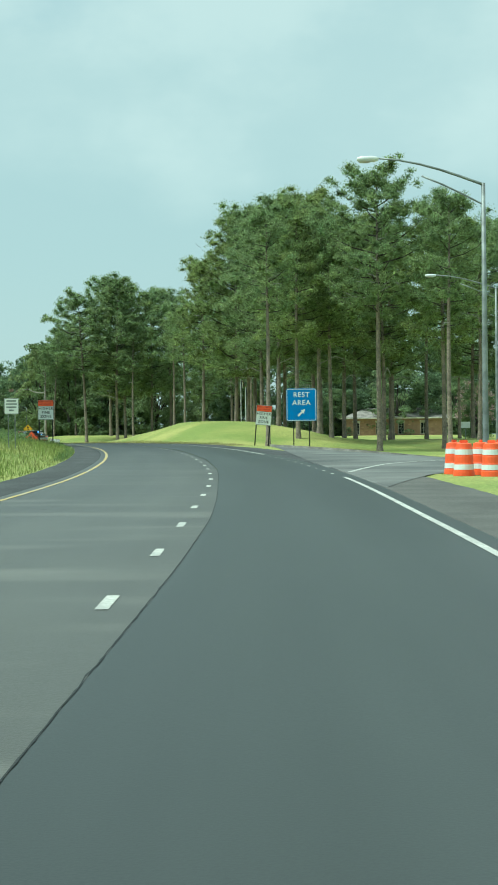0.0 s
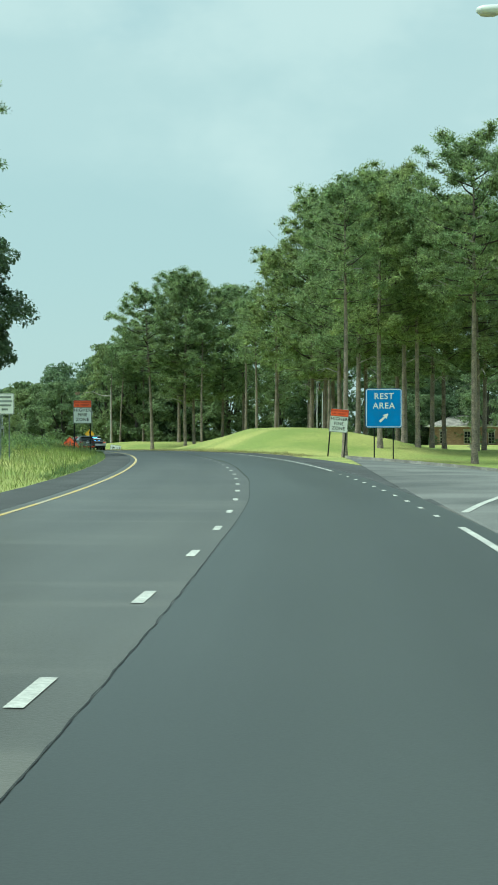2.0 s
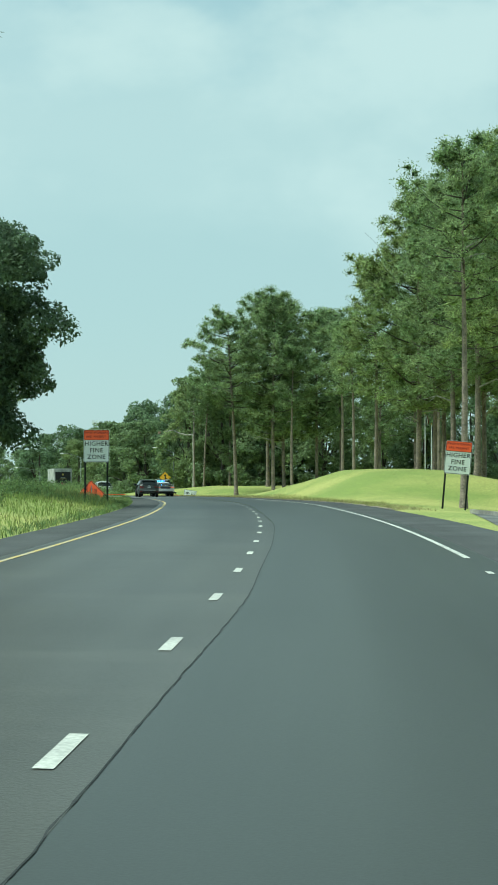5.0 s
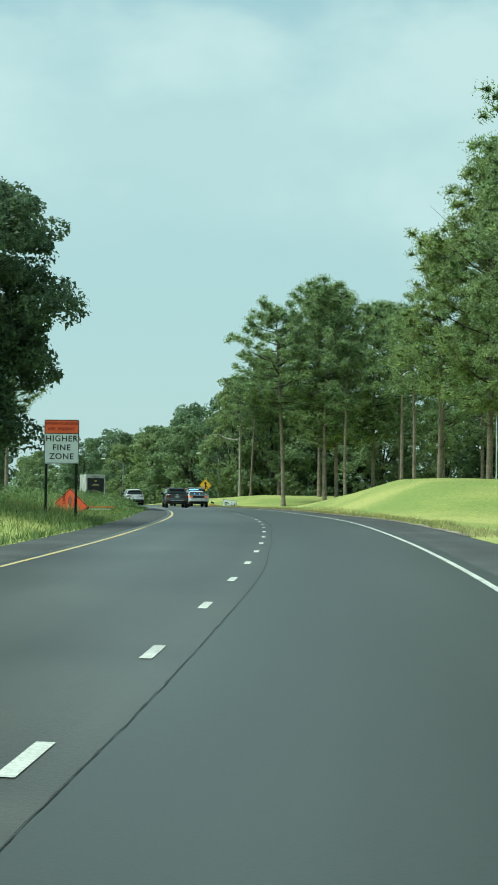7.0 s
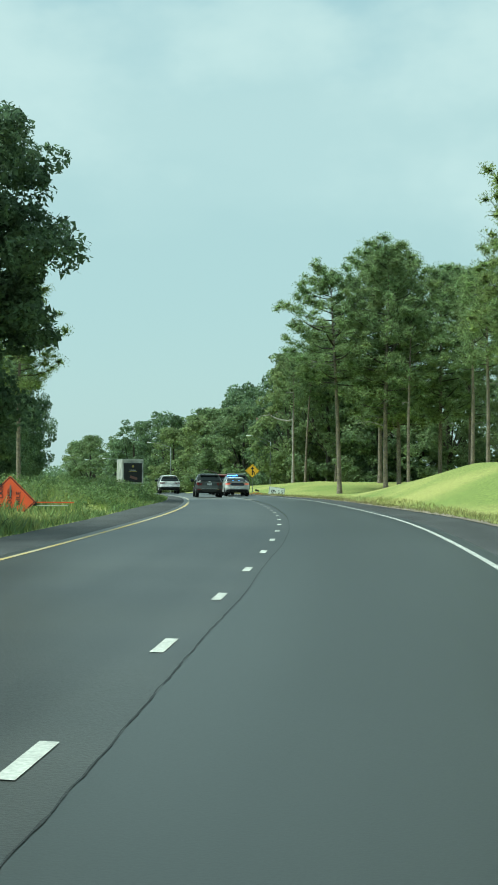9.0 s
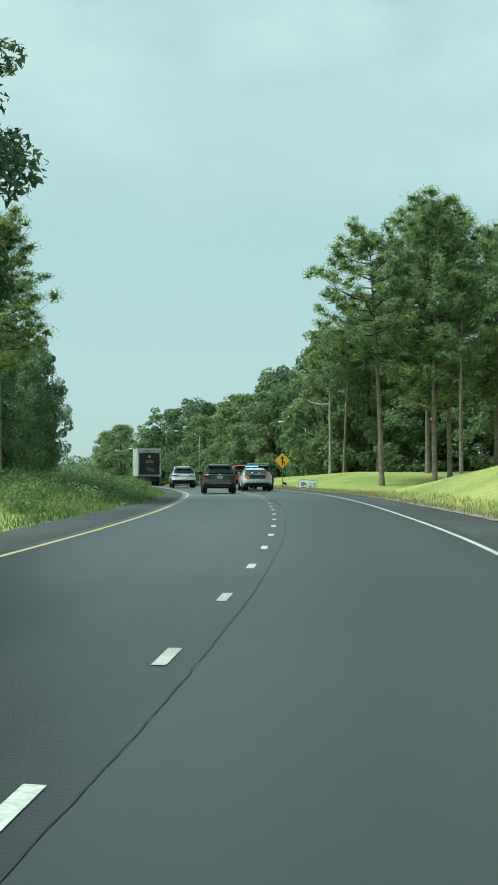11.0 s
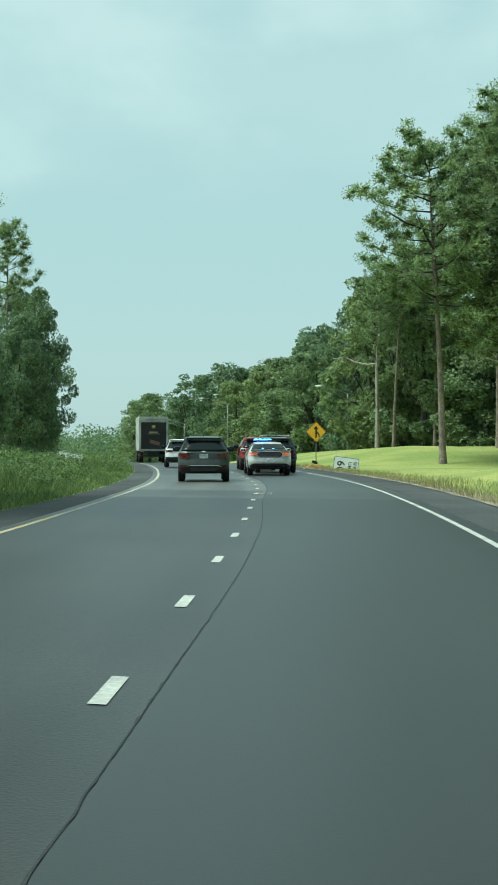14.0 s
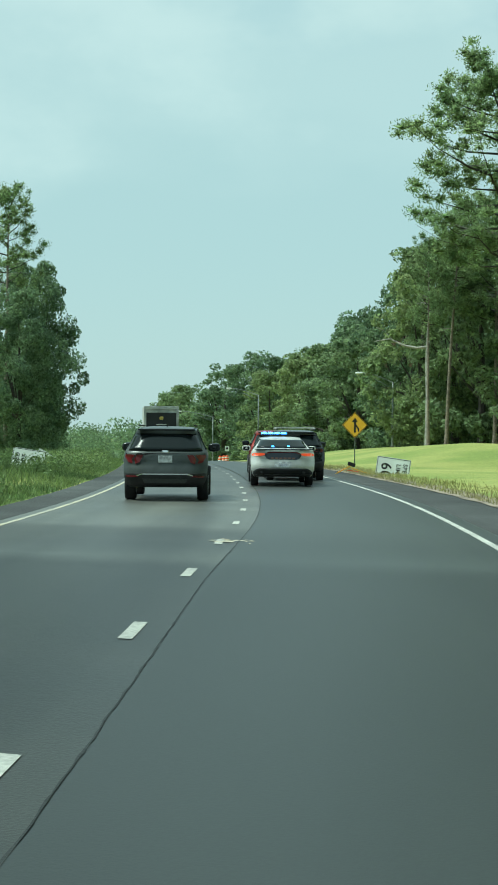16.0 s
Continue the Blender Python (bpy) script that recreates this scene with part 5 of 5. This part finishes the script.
def word(text, size, material, parent, x, z, y=-0.02, turn=0.0, squeeze=1.0, name="lettering"):
    """Raised lettering in the built-in face, centred at (x, z) on a panel that faces -y."""
    cu = bpy.data.curves.new("lettering", "FONT")
    cu.body, cu.size, cu.align_x, cu.align_y = text, size, "CENTER", "CENTER"
    cu.extrude, cu.offset, cu.space_character = 0.002, 0.012 * size, 1.12
    tmp = new("tmp", cu)
    bpy.context.view_layer.update()
    me = bpy.data.meshes.new_from_object(tmp.evaluated_get(bpy.context.evaluated_depsgraph_get()))
    bpy.data.objects.remove(tmp)
    me.materials.clear()
    me.materials.append(material)
    ob = part_of(name, me, parent)
    ob.matrix_local = pose(x, y, z, 90, 0, 0) @ pose(0, 0, 0, 0, 0, turn) @ Matrix.Diagonal((squeeze, 1, 1, 1))
    return ob


def plaque(w, h, r=0.06, thick=0.012, turn=0.0, y=0.0, centre=(0, 0)):
    """A sheet with rounded corners, facing -y."""
    bm = bmesh.new()
    pts = []
    for cx, cz, a0 in ((1, 1, 0), (-1, 1, 90), (-1, -1, 180), (1, -1, 270)):
        for k in range(5):
            a = radians(a0 + k * 22.5)
            pts.append((cx * (w / 2 - r) + r * math.cos(a), cz * (h / 2 - r) + r * math.sin(a)))
    c, s = math.cos(radians(turn)), math.sin(radians(turn))
    pts = [(x * c - z * s + centre[0], x * s + z * c + centre[1]) for x, z in pts]
    a = [bm.verts.new((x, y, z)) for x, z in pts]
    b = [bm.verts.new((x, y + thick, z)) for x, z in pts]
    bm.faces.new(a)
    bm.faces.new(list(reversed(b)))
    for i in range(len(pts)):
        bm.faces.new((a[i], b[i], b[(i + 1) % len(pts)], a[(i + 1) % len(pts)]))
    bmesh.ops.recalc_face_normals(bm, faces=bm.faces)
    return bm


def rim_of(w, h, band, r=0.06, turn=0.0, y=0.0, gap=0.02, centre=(0, 0)):
    """A painted border line just inside a sheet's edge."""
    bm = bmesh.new()
    rings = []
    for g in (gap, gap + band):
        pts = []
        rr = max(0.01, r - g)
        for cx, cz, a0 in ((1, 1, 0), (-1, 1, 90), (-1, -1, 180), (1, -1, 270)):
            for k in range(5):
                a = radians(a0 + k * 22.5)
                pts.append((cx * (w / 2 - g - rr) + rr * math.cos(a), cz * (h / 2 - g - rr) + rr * math.sin(a)))
        c, s = math.cos(radians(turn)), math.sin(radians(turn))
        rings.append([bm.verts.new((x * c - z * s + centre[0], y, x * s + z * c + centre[1])) for x, z in pts])
    n = len(rings[0])
    for i in range(n):
        bm.faces.new((rings[0][i], rings[0][(i + 1) % n], rings[1][(i + 1) % n], rings[1][i]))
    return bm


def post(root, x, z0, z1, material=None, w=0.07, d=0.045, lean_x=0.0, name="post"):
    """A U-section steel post."""
    bm = bmesh.new()
    sec = [(-w / 2, 0), (-w / 2 + 0.018, 0), (-w / 4, d), (w / 4, d), (w / 2 - 0.018, 0), (w / 2, 0), (w / 3, d + 0.015), (-w / 3, d + 0.015)]
    lo = [bm.verts.new((x + a, 0.014 + b, z0)) for a, b in sec]
    hi = [bm.verts.new((x + a + lean_x, 0.014 + b, z1)) for a, b in sec]
    for i in range(len(sec)):
        j = (i + 1) % len(sec)
        bm.faces.new((lo[i], lo[j], hi[j], hi[i]))
    bm.faces.new(hi)
    bmesh.ops.recalc_face_normals(bm, faces=bm.faces)
    return part(name, bm, material or M_STEEL, root)


def arrow_bm(pts, y):
    bm = bmesh.new()
    bm.faces.new([bm.verts.new((x, y, z)) for x, z in pts])
    return bm


def stand(root, x, y, turn=0.0, tilt=0.0, sink=0.0, size=1.0):
    root.matrix_world = pose(x, y, land_z(x, y) - sink, 0, tilt, turn) @ Matrix.Scale(size, 4)
    return root


# blue rest-area board; z counts from the ground at its posts
rest = tagged(new("rest_area_sign"), "square blue rest area sign on two dark posts", "road sign")
W, H, C = 1.92, 2.06, 2.78
panel = part("panel", plaque(W, H, 0.14), M_BLUE, rest, "blue reflective panel")
panel.location = (0, 0, C)
part("border", rim_of(W, H, 0.035, 0.14, y=-0.004, gap=0.03), M_SIGNW, panel, "white border")
words("REST", 0.44, M_SIGNW, panel, 0, 0.62, -0.006)
words("AREA", 0.44, M_SIGNW, panel, 0, 0.12, -0.006)
ar = [(-0.26, -0.66), (-0.17, -0.75), (0.08, -0.5), (0.15, -0.57), (0.24, -0.27), (-0.06, -0.36), (0.01, -0.43)]
part("arrow", arrow_bm(ar, -0.006), M_SIGNW, panel, "white arrow pointing up to the right")
for s in (-0.5, 0.5):
    post(rest, s, -0.6, C + 0.9, M_DARKPOST)
stand(rest, 3.31, 105.00, 3, size=1.151)


def fine_sign(label, c):
    """A work-zone board: an orange header over a white field, on two posts."""
    root = tagged(new("work_zone_sign"), label, "road sign", "higher fine zone signs")
    w, h = 1.22, 1.54
    panel = part("panel", plaque(w, h, 0.07), M_SIGNW, root, "white panel")
    panel.location = (0, 0, c)
    part("header", plaque(w - 0.03, 0.46, 0.05, 0.006, y=-0.007, centre=(0, h / 2 - 0.245)), M_ORANGE, panel, "orange header")
    part("border", rim_of(w, h, 0.022, 0.07, y=-0.015, gap=0.012), M_BLACK, panel, "black border")
    part("divider", boxed((w - 0.05, 0.006, 0.022), (0, -0.01, h / 2 - 0.485), 0), M_BLACK, panel, "black dividing line")
    words("WHEN WORKERS", 0.135, M_REDINK, panel, 0, 0.63, -0.016)
    words("ARE PRESENT", 0.135, M_REDINK, panel, 0, 0.44, -0.016)
    words("HIGHER", 0.29, M_BLACK, panel, 0, 0.1, -0.008)
    words("FINE", 0.29, M_BLACK, panel, 0, -0.21, -0.008)
    words("ZONE", 0.29, M_BLACK, panel, 0, -0.52, -0.008)
    for s in (-0.53, 0.52):
        post(root, s, -0.6, c + 0.7, M_DARKPOST, 0.09, 0.06)
    return root


stand(fine_sign("higher fine zone sign standing in tall median grass", 3.4 - land_z(-16.09, 110.4)), -16.09, 110.4, 9, size=0.985)
stand(fine_sign("slightly leaning higher fine zone sign by the lawn", 2.4), 0.4, 112.00, 4, 5.0, size=0.998)

# small white notice by the median
notice = tagged(new("notice_sign"), "small white notice sign on a grey post", "road sign")
panel = part("panel", plaque(0.92, 1.02, 0.05), M_SIGNW, notice, "white panel")
panel.location = (0, 0, 2.7)
part("border", rim_of(0.92, 1.02, 0.02, 0.05, y=-0.005, gap=0.015), M_BLACK, panel)
for k, w in enumerate((0.6, 0.7, 0.62, 0.3)):
    part("print_bar", boxed((w, 0.006, 0.1), (0, -0.004, 0.33 - 0.2 * k), 0), M_STEEL, panel, "unreadable grey print bar")
post(notice, -0.2, -0.5, 3.05)
post(notice, 0.22, -0.5, 3.05)
stand(notice, -12.11, 71.40, 8, size=0.780)

# tipped-over lane-closed diamond
tip = tagged(new("lane_closed_sign"), "orange diamond lane closed sign tipped on its side in the grass", "road sign")
panel = part("panel", plaque(1.22, 1.22, 0.06, turn=45), M_ORANGE, tip, "orange fabric diamond")
panel.matrix_local = pose(0, 0, 0.72, -8, 0, 0)
part("border", rim_of(1.22, 1.22, 0.03, 0.06, 45, -0.006, 0.02), M_BLACK, panel, "black border")
for k, t in enumerate(("LEFT LANE", "CLOSED", "1 MILE")):
    words(t, 0.2, M_BLACK, panel, -0.28 + 0.28 * k, 0.05 - 0.02 * k, -0.008, 90)
arm = part("stand_leg", boxed((1.7, 0.035, 0.04), (1.25, 0.05, 0.7), 0.008), M_ORANGE, tip, "orange stand leg lying sideways")
part("stand_leg", boxed((1.4, 0.035, 0.03), (1.2, 0.09, 0.6), 0.008), M_SIGNW, tip, "pale stand leg")
part("stand_hub", boxed((0.14, 0.12, 0.16), (0.82, 0.08, 0.66), 0.02), M_PLASTIC, tip, "black stand hub")
part("mast", boxed((0.05, 0.03, 1.3), (0.02, 0.03, 0.6), 0.008), M_STEEL, tip)
stand(tip, -18.69, 119.85, 14, sink=land_z(-18.69, 119.85) - 0.42, size=0.87)

# amber merge diamond
merge = tagged(new("merge_sign"), "amber diamond merge sign on a steel post", "road sign")
panel = part("panel", plaque(1.2, 1.2, 0.06, turn=45), M_YSIGN, merge, "amber panel")
panel.location = (0, 0, (2.53 - land_z(-37.2, 234.9)) / 0.93)
part("border", rim_of(1.2, 1.2, 0.025, 0.06, 45, -0.006, 0.02), M_BLACK, panel, "thin black border")
part("arrow", arrow_bm([(-0.06, -0.5), (0.06, -0.5), (0.06, 0.2), (0.2, 0.2), (0, 0.5), (-0.2, 0.2), (-0.06, 0.2)], -0.008), M_BLACK, panel, "black upright arrow")
part("side_road", arrow_bm([(0.06, -0.12), (0.06, 0.06), (0.28, -0.22), (0.28, -0.45), (0.2, -0.45), (0.2, -0.28)], -0.008), M_BLACK, panel, "black joining branch")
post(merge, 0, -0.6, 2.9, M_STEEL, 0.08)
stand(merge, -37.2, 234.9, 18, size=0.93)


def speed_sign(label, flip):
    """A speed limit board lying on its side against a fallen stand."""
    root = tagged(new("speed_limit_sign"), label, "road sign", "fallen speed limit signs")
    panel = part("panel", plaque(1.22, 1.52, 0.05), M_SIGNW, root, "white panel")
    panel.matrix_local = pose(0, 0, 0.5, -12, 0, 0) @ pose(0, 0, 0, 0, flip, 0)
    part("border", rim_of(1.22, 1.52, 0.025, 0.05, y=-0.005, gap=0.02), M_BLACK, panel, "black border")
    words("SPEED", 0.27, M_BLACK, panel, 0, 0.52, -0.006)
    words("LIMIT", 0.27, M_BLACK, panel, 0, 0.22, -0.006)
    words("60", 0.66, M_BLACK, panel, 0, -0.33, -0.006)
    part("stand_leg", boxed((1.5, 0.04, 0.04), (-1.3 if flip > 0 else 1.3, 0.06, 0.42), 0.008, Matrix.Rotation(0.15, 4, "Y")), M_ORANGE, root, "orange stand leg")
    return root


stand(speed_sign("white speed limit sign lying sideways in the verge", 98), -29.32, 209.58, 16, sink=0.36, size=0.959)
stand(speed_sign("white speed limit sign fallen in tall weeds", -82), -44.91, 206.00, 20, sink=0.12, size=0.977)
stand(speed_sign("white speed limit sign fallen in tall weeds", -62), -50.40, 218.92, 20, sink=0.15, size=0.772)

# folded orange sign stand by the merge post
fold = tagged(new("sign_stand"), "folded orange portable sign stand lying on the verge", "sign stand")
for sgn, ln, a in ((-1, 0.95, 0.5), (1, 1.5, 0.3)):
    for k in (0, 0.07):
        part("leg", boxed((ln, 0.05, 0.05), (sgn * ln * 0.46, k, 0.42 - ln * 0.22), 0.01, Matrix.Rotation(sgn * a, 4, "Y")), M_ORANGE if k else M_YSIGN, fold, "orange leg")
part("hub", boxed((0.42, 0.16, 0.2), (0.0, 0.02, 0.5), 0.03, Matrix.Rotation(0.3, 4, "Y")), M_PLASTIC, fold, "black hub")
stand(fold, -30.9, 208.6, 18, size=0.8)


# ---- lamps, drums, house and other things ----
def pole_tube(path, radii, sides=10):
    v, f = [], []
    tube(v, f, path, radii, sides)
    bm = bmesh.new()
    vs = [bm.verts.new(q) for q in v]
    for q in f:
        bm.faces.new([vs[i] for i in q])
    for q in bm.faces:
        q.smooth = True
    return bm


def street_lamp(x, y, h, reach, turn=0.0, label="tall galvanised street lamp with a curved arm", ground_at=None, r=0.11):
    root = tagged(new("street_lamp"), label, "street lamp", "street lamps")
    part("pole", pole_tube([(0, 0, -0.5), (0, 0, h * 0.5), (0, 0, h - 0.4)], [r, r * 0.82, r * 0.6]), M_STEEL, root)
    part("base", boxed((0.36, 0.36, 0.12), (0, 0, 0.05), 0.02), M_CONC, root, "concrete footing")
    arc = [(-reach * s, 0, h - 0.45 + 0.9 * math.sin(1.45 * s)) for s in (0, 0.2, 0.4, 0.6, 0.8, 1.0)]
    part("arm", pole_tube(arc, [0.05, 0.045, 0.04, 0.036, 0.033, 0.03], 8), M_STEEL, root)
    low = [(-reach * s, 0, h - 1.1 + 1.35 * math.sin(1.35 * s)) for s in (0, 0.2, 0.4, 0.58)]
    part("brace", pole_tube(low, [0.03] * 4, 6), M_STEEL, root)
    head = part("lamp_head", egg((0.75, 0.3, 0.2), (-reach - 0.3, 0, h + 0.42)), M_SIGNW, root, "pale cobra-head lamp housing")
    part("lens", egg((0.42, 0.24, 0.14), (-reach - 0.4, 0, h + 0.36)), M_CREAM, head, "unlit lamp lens")
    root.matrix_world = pose(x, y, land_z(x, y) if ground_at is None else ground_at, 0, 0, turn)
    return root


street_lamp(7.46, 46.91, 9.60, 3.44)
street_lamp(15.47, 92.60, 11.43, 3.88)
street_lamp(28.80, 140.02, 11.78, 4.22)
street_lamp(-44.3, 278.4, 6.35, 2.8, 12)
street_lamp(-71.62, 323.90, 8.60, 3.48, 15)
street_lamp(-89.8, 358.15, 7.40, 4.9, 15)
street_lamp(-123.2, 443.49, 10.74, 4.77, 20)


def drum(x, y, turn):
    """An orange channelling drum with white bands, a handle top and a rubber foot ring."""
    root = tagged(new("traffic_drum"), "orange and white banded plastic traffic drum", "traffic drum", "traffic drums")
    prof = [(0.29, 0.04), (0.285, 0.2), (0.27, 0.21), (0.265, 0.4), (0.255, 0.41), (0.25, 0.6), (0.24, 0.61), (0.235, 0.8), (0.225, 0.82), (0.21, 0.93), (0.12, 0.96)]
    part("shell", turned(prof, "Z", 20), M_ORANGE, root)
    for z, r in ((0.24, 0.275), (0.64, 0.246)):
        part("band", turned([(r, z), (r - 0.008, z + 0.14)], "Z", 20), M_SIGNW, root, "white reflective band")
    part("handle", boxed((0.24, 0.05, 0.07), (0, 0, 0.99), 0.02), M_ORANGE, root)
    part("foot", turned([(0.37, 0.0), (0.37, 0.05), (0.3, 0.07)], "Z", 20), M_TYRE, root, "black rubber foot ring")
    root.matrix_world = pose(x, y, land_z(x, y) - 0.07, 0, 0, turn)


for i, (x, y) in enumerate(((5.57, 38.76), (5.51, 40.19), (6.14, 39.47), (6.22, 38.15), (6.72, 39.78))):
    drum(x, y, i * 50)
for i, (x, y) in enumerate(((-86.3, 351.58), (-85.51, 352.44), (-86.93, 355.16))):
    drum(x, y, i * 40)
mark = tagged(new("marker_sign"), "small white marker sign on a thin post", "road sign")
p = part("panel", plaque(0.6, 0.75, 0.04), M_SIGNW, mark, "white panel")
p.location = (0, 0, 1.9)
part("print_bar", boxed((0.3, 0.006, 0.3), (0, -0.004, 0.05), 0), M_BLACK, p, "dark mark")
post(mark, 0, -0.4, 2.2)
stand(mark, -84.91, 350.72, 20)
box = tagged(new("notice_box"), "white notice box on a short post by the lawn", "notice box")
part("case", boxed((0.9, 0.3, 0.62), (0, 0, 1.45), 0.03), M_SIGNW, box)
part("leg", boxed((0.1, 0.1, 1.5), (0, 0, 0.5), 0.01), M_STEEL, box)
stand(box, 23.48, 161.89, size=1.114)

# flagpoles on the mound
for i, (x, y) in enumerate(((-1.96, 189.78), (-1.34, 190.43), (-2.43, 190.86))):
    fp = tagged(new("flagpole"), "white flagpole with a limp hanging flag" if i < 2 else "plain white flagpole with nothing hoisted", "flagpole", "flagpoles")
    part("mast", pole_tube([(0, 0, -0.3), (0, 0, 4), (0, 0, 8.2 - i)], [0.06, 0.055, 0.035], 8), M_SIGNW, fp)
    part("finial", egg((0.16, 0.16, 0.16), (0, 0, 8.25 - i)), M_LOGO, fp, "gilt ball")
    if i < 2:
        for k, m in enumerate((M_NAVY, M_SIGNW, M_TAIL)):
            part("flag_fold", pole_tube([(0.08 + 0.07 * k, 0.02, 8.0 - i), (0.13 + 0.1 * k, 0.05, 7.5 - i), (0.1 + 0.09 * k, 0.0, 6.9 - i + 0.12 * k)], [0.03, 0.07, 0.05], 6), m, fp, "fold of red, white and blue cloth")
    stand(fp, x, y)

# lattice mast beyond the woods
tower = tagged(new("cell_tower"), "slender lattice radio mast above the far woods", "radio mast")
for a in (0, 120, 240):
    c, s = math.cos(radians(a)), math.sin(radians(a))
    part("leg", pole_tube([(c * 1.6, s * 1.6, 0), (c * 0.7, s * 0.7, 60)], [0.16, 0.14], 5), M_STEEL, tower)
for k in range(20):
    z = 3 * k
    r = 1.6 - 0.9 * z / 60
    pts = [(r * math.cos(radians(a)), r * math.sin(radians(a)), z + (3 if i % 2 else 0)) for i, a in enumerate((0, 120, 240, 0))]
    part("brace", pole_tube(pts, [0.07] * 4, 4), M_STEEL, tower)
for a in range(0, 360, 60):
    part("antenna", boxed((0.4, 0.25, 2.6), (2.6 * math.cos(radians(a)), 2.6 * math.sin(radians(a)), 60), 0.05), M_SIGNW, tower, "white panel antenna")
part("platform", turned([(2.5, 58.8), (2.5, 59.1)], "Z", 12), M_STEEL, tower, "ring platform")
tower.location = (-267.01, 1130.00, -10)


# ---- grass and weeds along the verges ----
def verge(name, n, place, hmin, hmax, width, material, label, lean_k=0.35):
    """A mass of upright blades; place(k) gives a plan point and a height factor, or None."""
    pts, hs = [], []
    while len(pts) < n:
        q = place()
        if q:
            pts.append((q[0], q[1], land_z(q[0], q[1]) - 0.03))
            hs.append(q[2])
    base = np.array(pts)
    m = len(base)
    h = (rng.uniform(hmin, hmax, m) * np.array(hs))[:, None]
    az = rng.uniform(0, 6.283, m)
    side = np.stack([np.cos(az), np.sin(az), np.zeros(m)], 1) * (width * rng.uniform(0.6, 1.4, m))[:, None]
    tip = base + np.concatenate([rng.normal(size=(m, 2)) * lean_k, np.ones((m, 1))], 1) * h
    mid = (base * 0.45 + tip * 0.55) + np.array([0, 0, 1]) * h * 0.06
    v = np.stack([base - side, base + side, mid + side * 0.7, mid - side * 0.7, tip, tip + side * 0.15], 1).reshape(-1, 3)
    k = np.arange(m)[:, None] * 6
    f = np.concatenate([k + [0, 1, 2, 3], k + [3, 2, 5, 4]])
    tagged(new(name, soup(name, v, f, material)), label, "grass", kind="stuff")


r3 = random.Random(9)


def left_verge(p0, p1, y0, y1, patch=0.0, keep=0.0):
    def q():
        y = y0 + (y1 - y0) * r3.random()
        p = -(p0 + (p1 - p0) * r3.random() ** 1.4)
        x = line_x(y) + p / math.cos(lean(y))
        k = 0.6 + 0.8 * (noise.noise((x * 0.3, y * 0.3, 7)) + 0.35)
        if patch and noise.noise((x * 0.22, y * 0.16, 2)) < keep:
            return None
        if p > left_edge(y) - 0.04:
            return None
        return x, y, max(0.25, k) * (0.4 + 0.6 * ease(0.2, 2.0, -p - p0))
    return q


def right_verge(p0, p1, y0, y1):
    def q():
        y = y0 + (y1 - y0) * r3.random()
        p = p0 + (p1 - p0) * r3.random() ** 1.6
        x = line_x(y) + p / math.cos(lean(y))
        if p < right_edge(y) + 0.1 or (30 < y < 103 and x < 60):
            return None
        return x, y, 0.6 + 0.6 * (noise.noise((x * 0.5, y * 0.5, 4)) + 0.4)
    return q


verge("tall_grass", 40000, left_verge(5.0, 17, 18, 166), 0.12, 0.46, 0.009, M_BLADE, "tall seeding yellow-green verge grass")
verge("weeds", 20000, left_verge(5.2, 15, 105, 238, 1.0, -0.12), 0.15, 0.6, 0.018, M_WEED, "dense green weeds in the median verge", 0.5)
verge("weeds", 26000, left_verge(5.1, 15, 150, 262), 0.2, 0.7, 0.009, M_WEED, "tall seeding green weeds along the median verge", 0.4)
verge("verge_tufts", 24000, right_verge(5.4, 7.4, 103, 250), 0.04, 0.26, 0.008, M_DRY, "dry uncut grass tufts along the shoulder")
verge("lawn_blades", 13000, right_verge(6.2, 24, 103, 238), 0.03, 0.07, 0.008, M_BLADE, "short mown lawn blades")


def bushy(n, y0, y1, p0, p1, label):
    """Low leafy weeds heaped along the verge."""
    cs, sp = [], []
    while len(cs) < n:
        y, p = r3.uniform(y0, y1), -r3.uniform(p0, p1)
        x = line_x(y) + p / math.cos(lean(y))
        if noise.noise((x * 0.25, y * 0.2, 11)) < -0.05:
            continue
        q = r3.uniform(0.22, 0.62)
        cs.append((x, y, land_z(x, y) + q * 0.7))
        sp.append((q * 1.2, q * 1.2, q * 0.9))
    tagged(new("weeds", soup("weeds", *leaves(cs, sp, 90, 0.05), M_WEED)), label, "weeds", kind="stuff")


verge("weeds", 16000, left_verge(4.8, 6.1, 60, 262), 0.14, 0.4, 0.012, M_WEED, "low green weeds crowding the shoulder's edge", 0.5)
bushy(420, 150, 262, 5.9, 9.0, "leafy green weeds heaped beside the shoulder")
bushy(620, 124, 262, 6.3, 13.2, "leafy green weeds heaped along the median verge")
bushy(120, 72, 124, 8.5, 15, "leafy weeds among the tall verge grass")
verge("tall_grass", 2600, left_verge(5.75, 9.2, 110, 117.5), 0.25, 0.5, 0.009, M_BLADE, "uncut grass hiding the foot of the fallen sign")
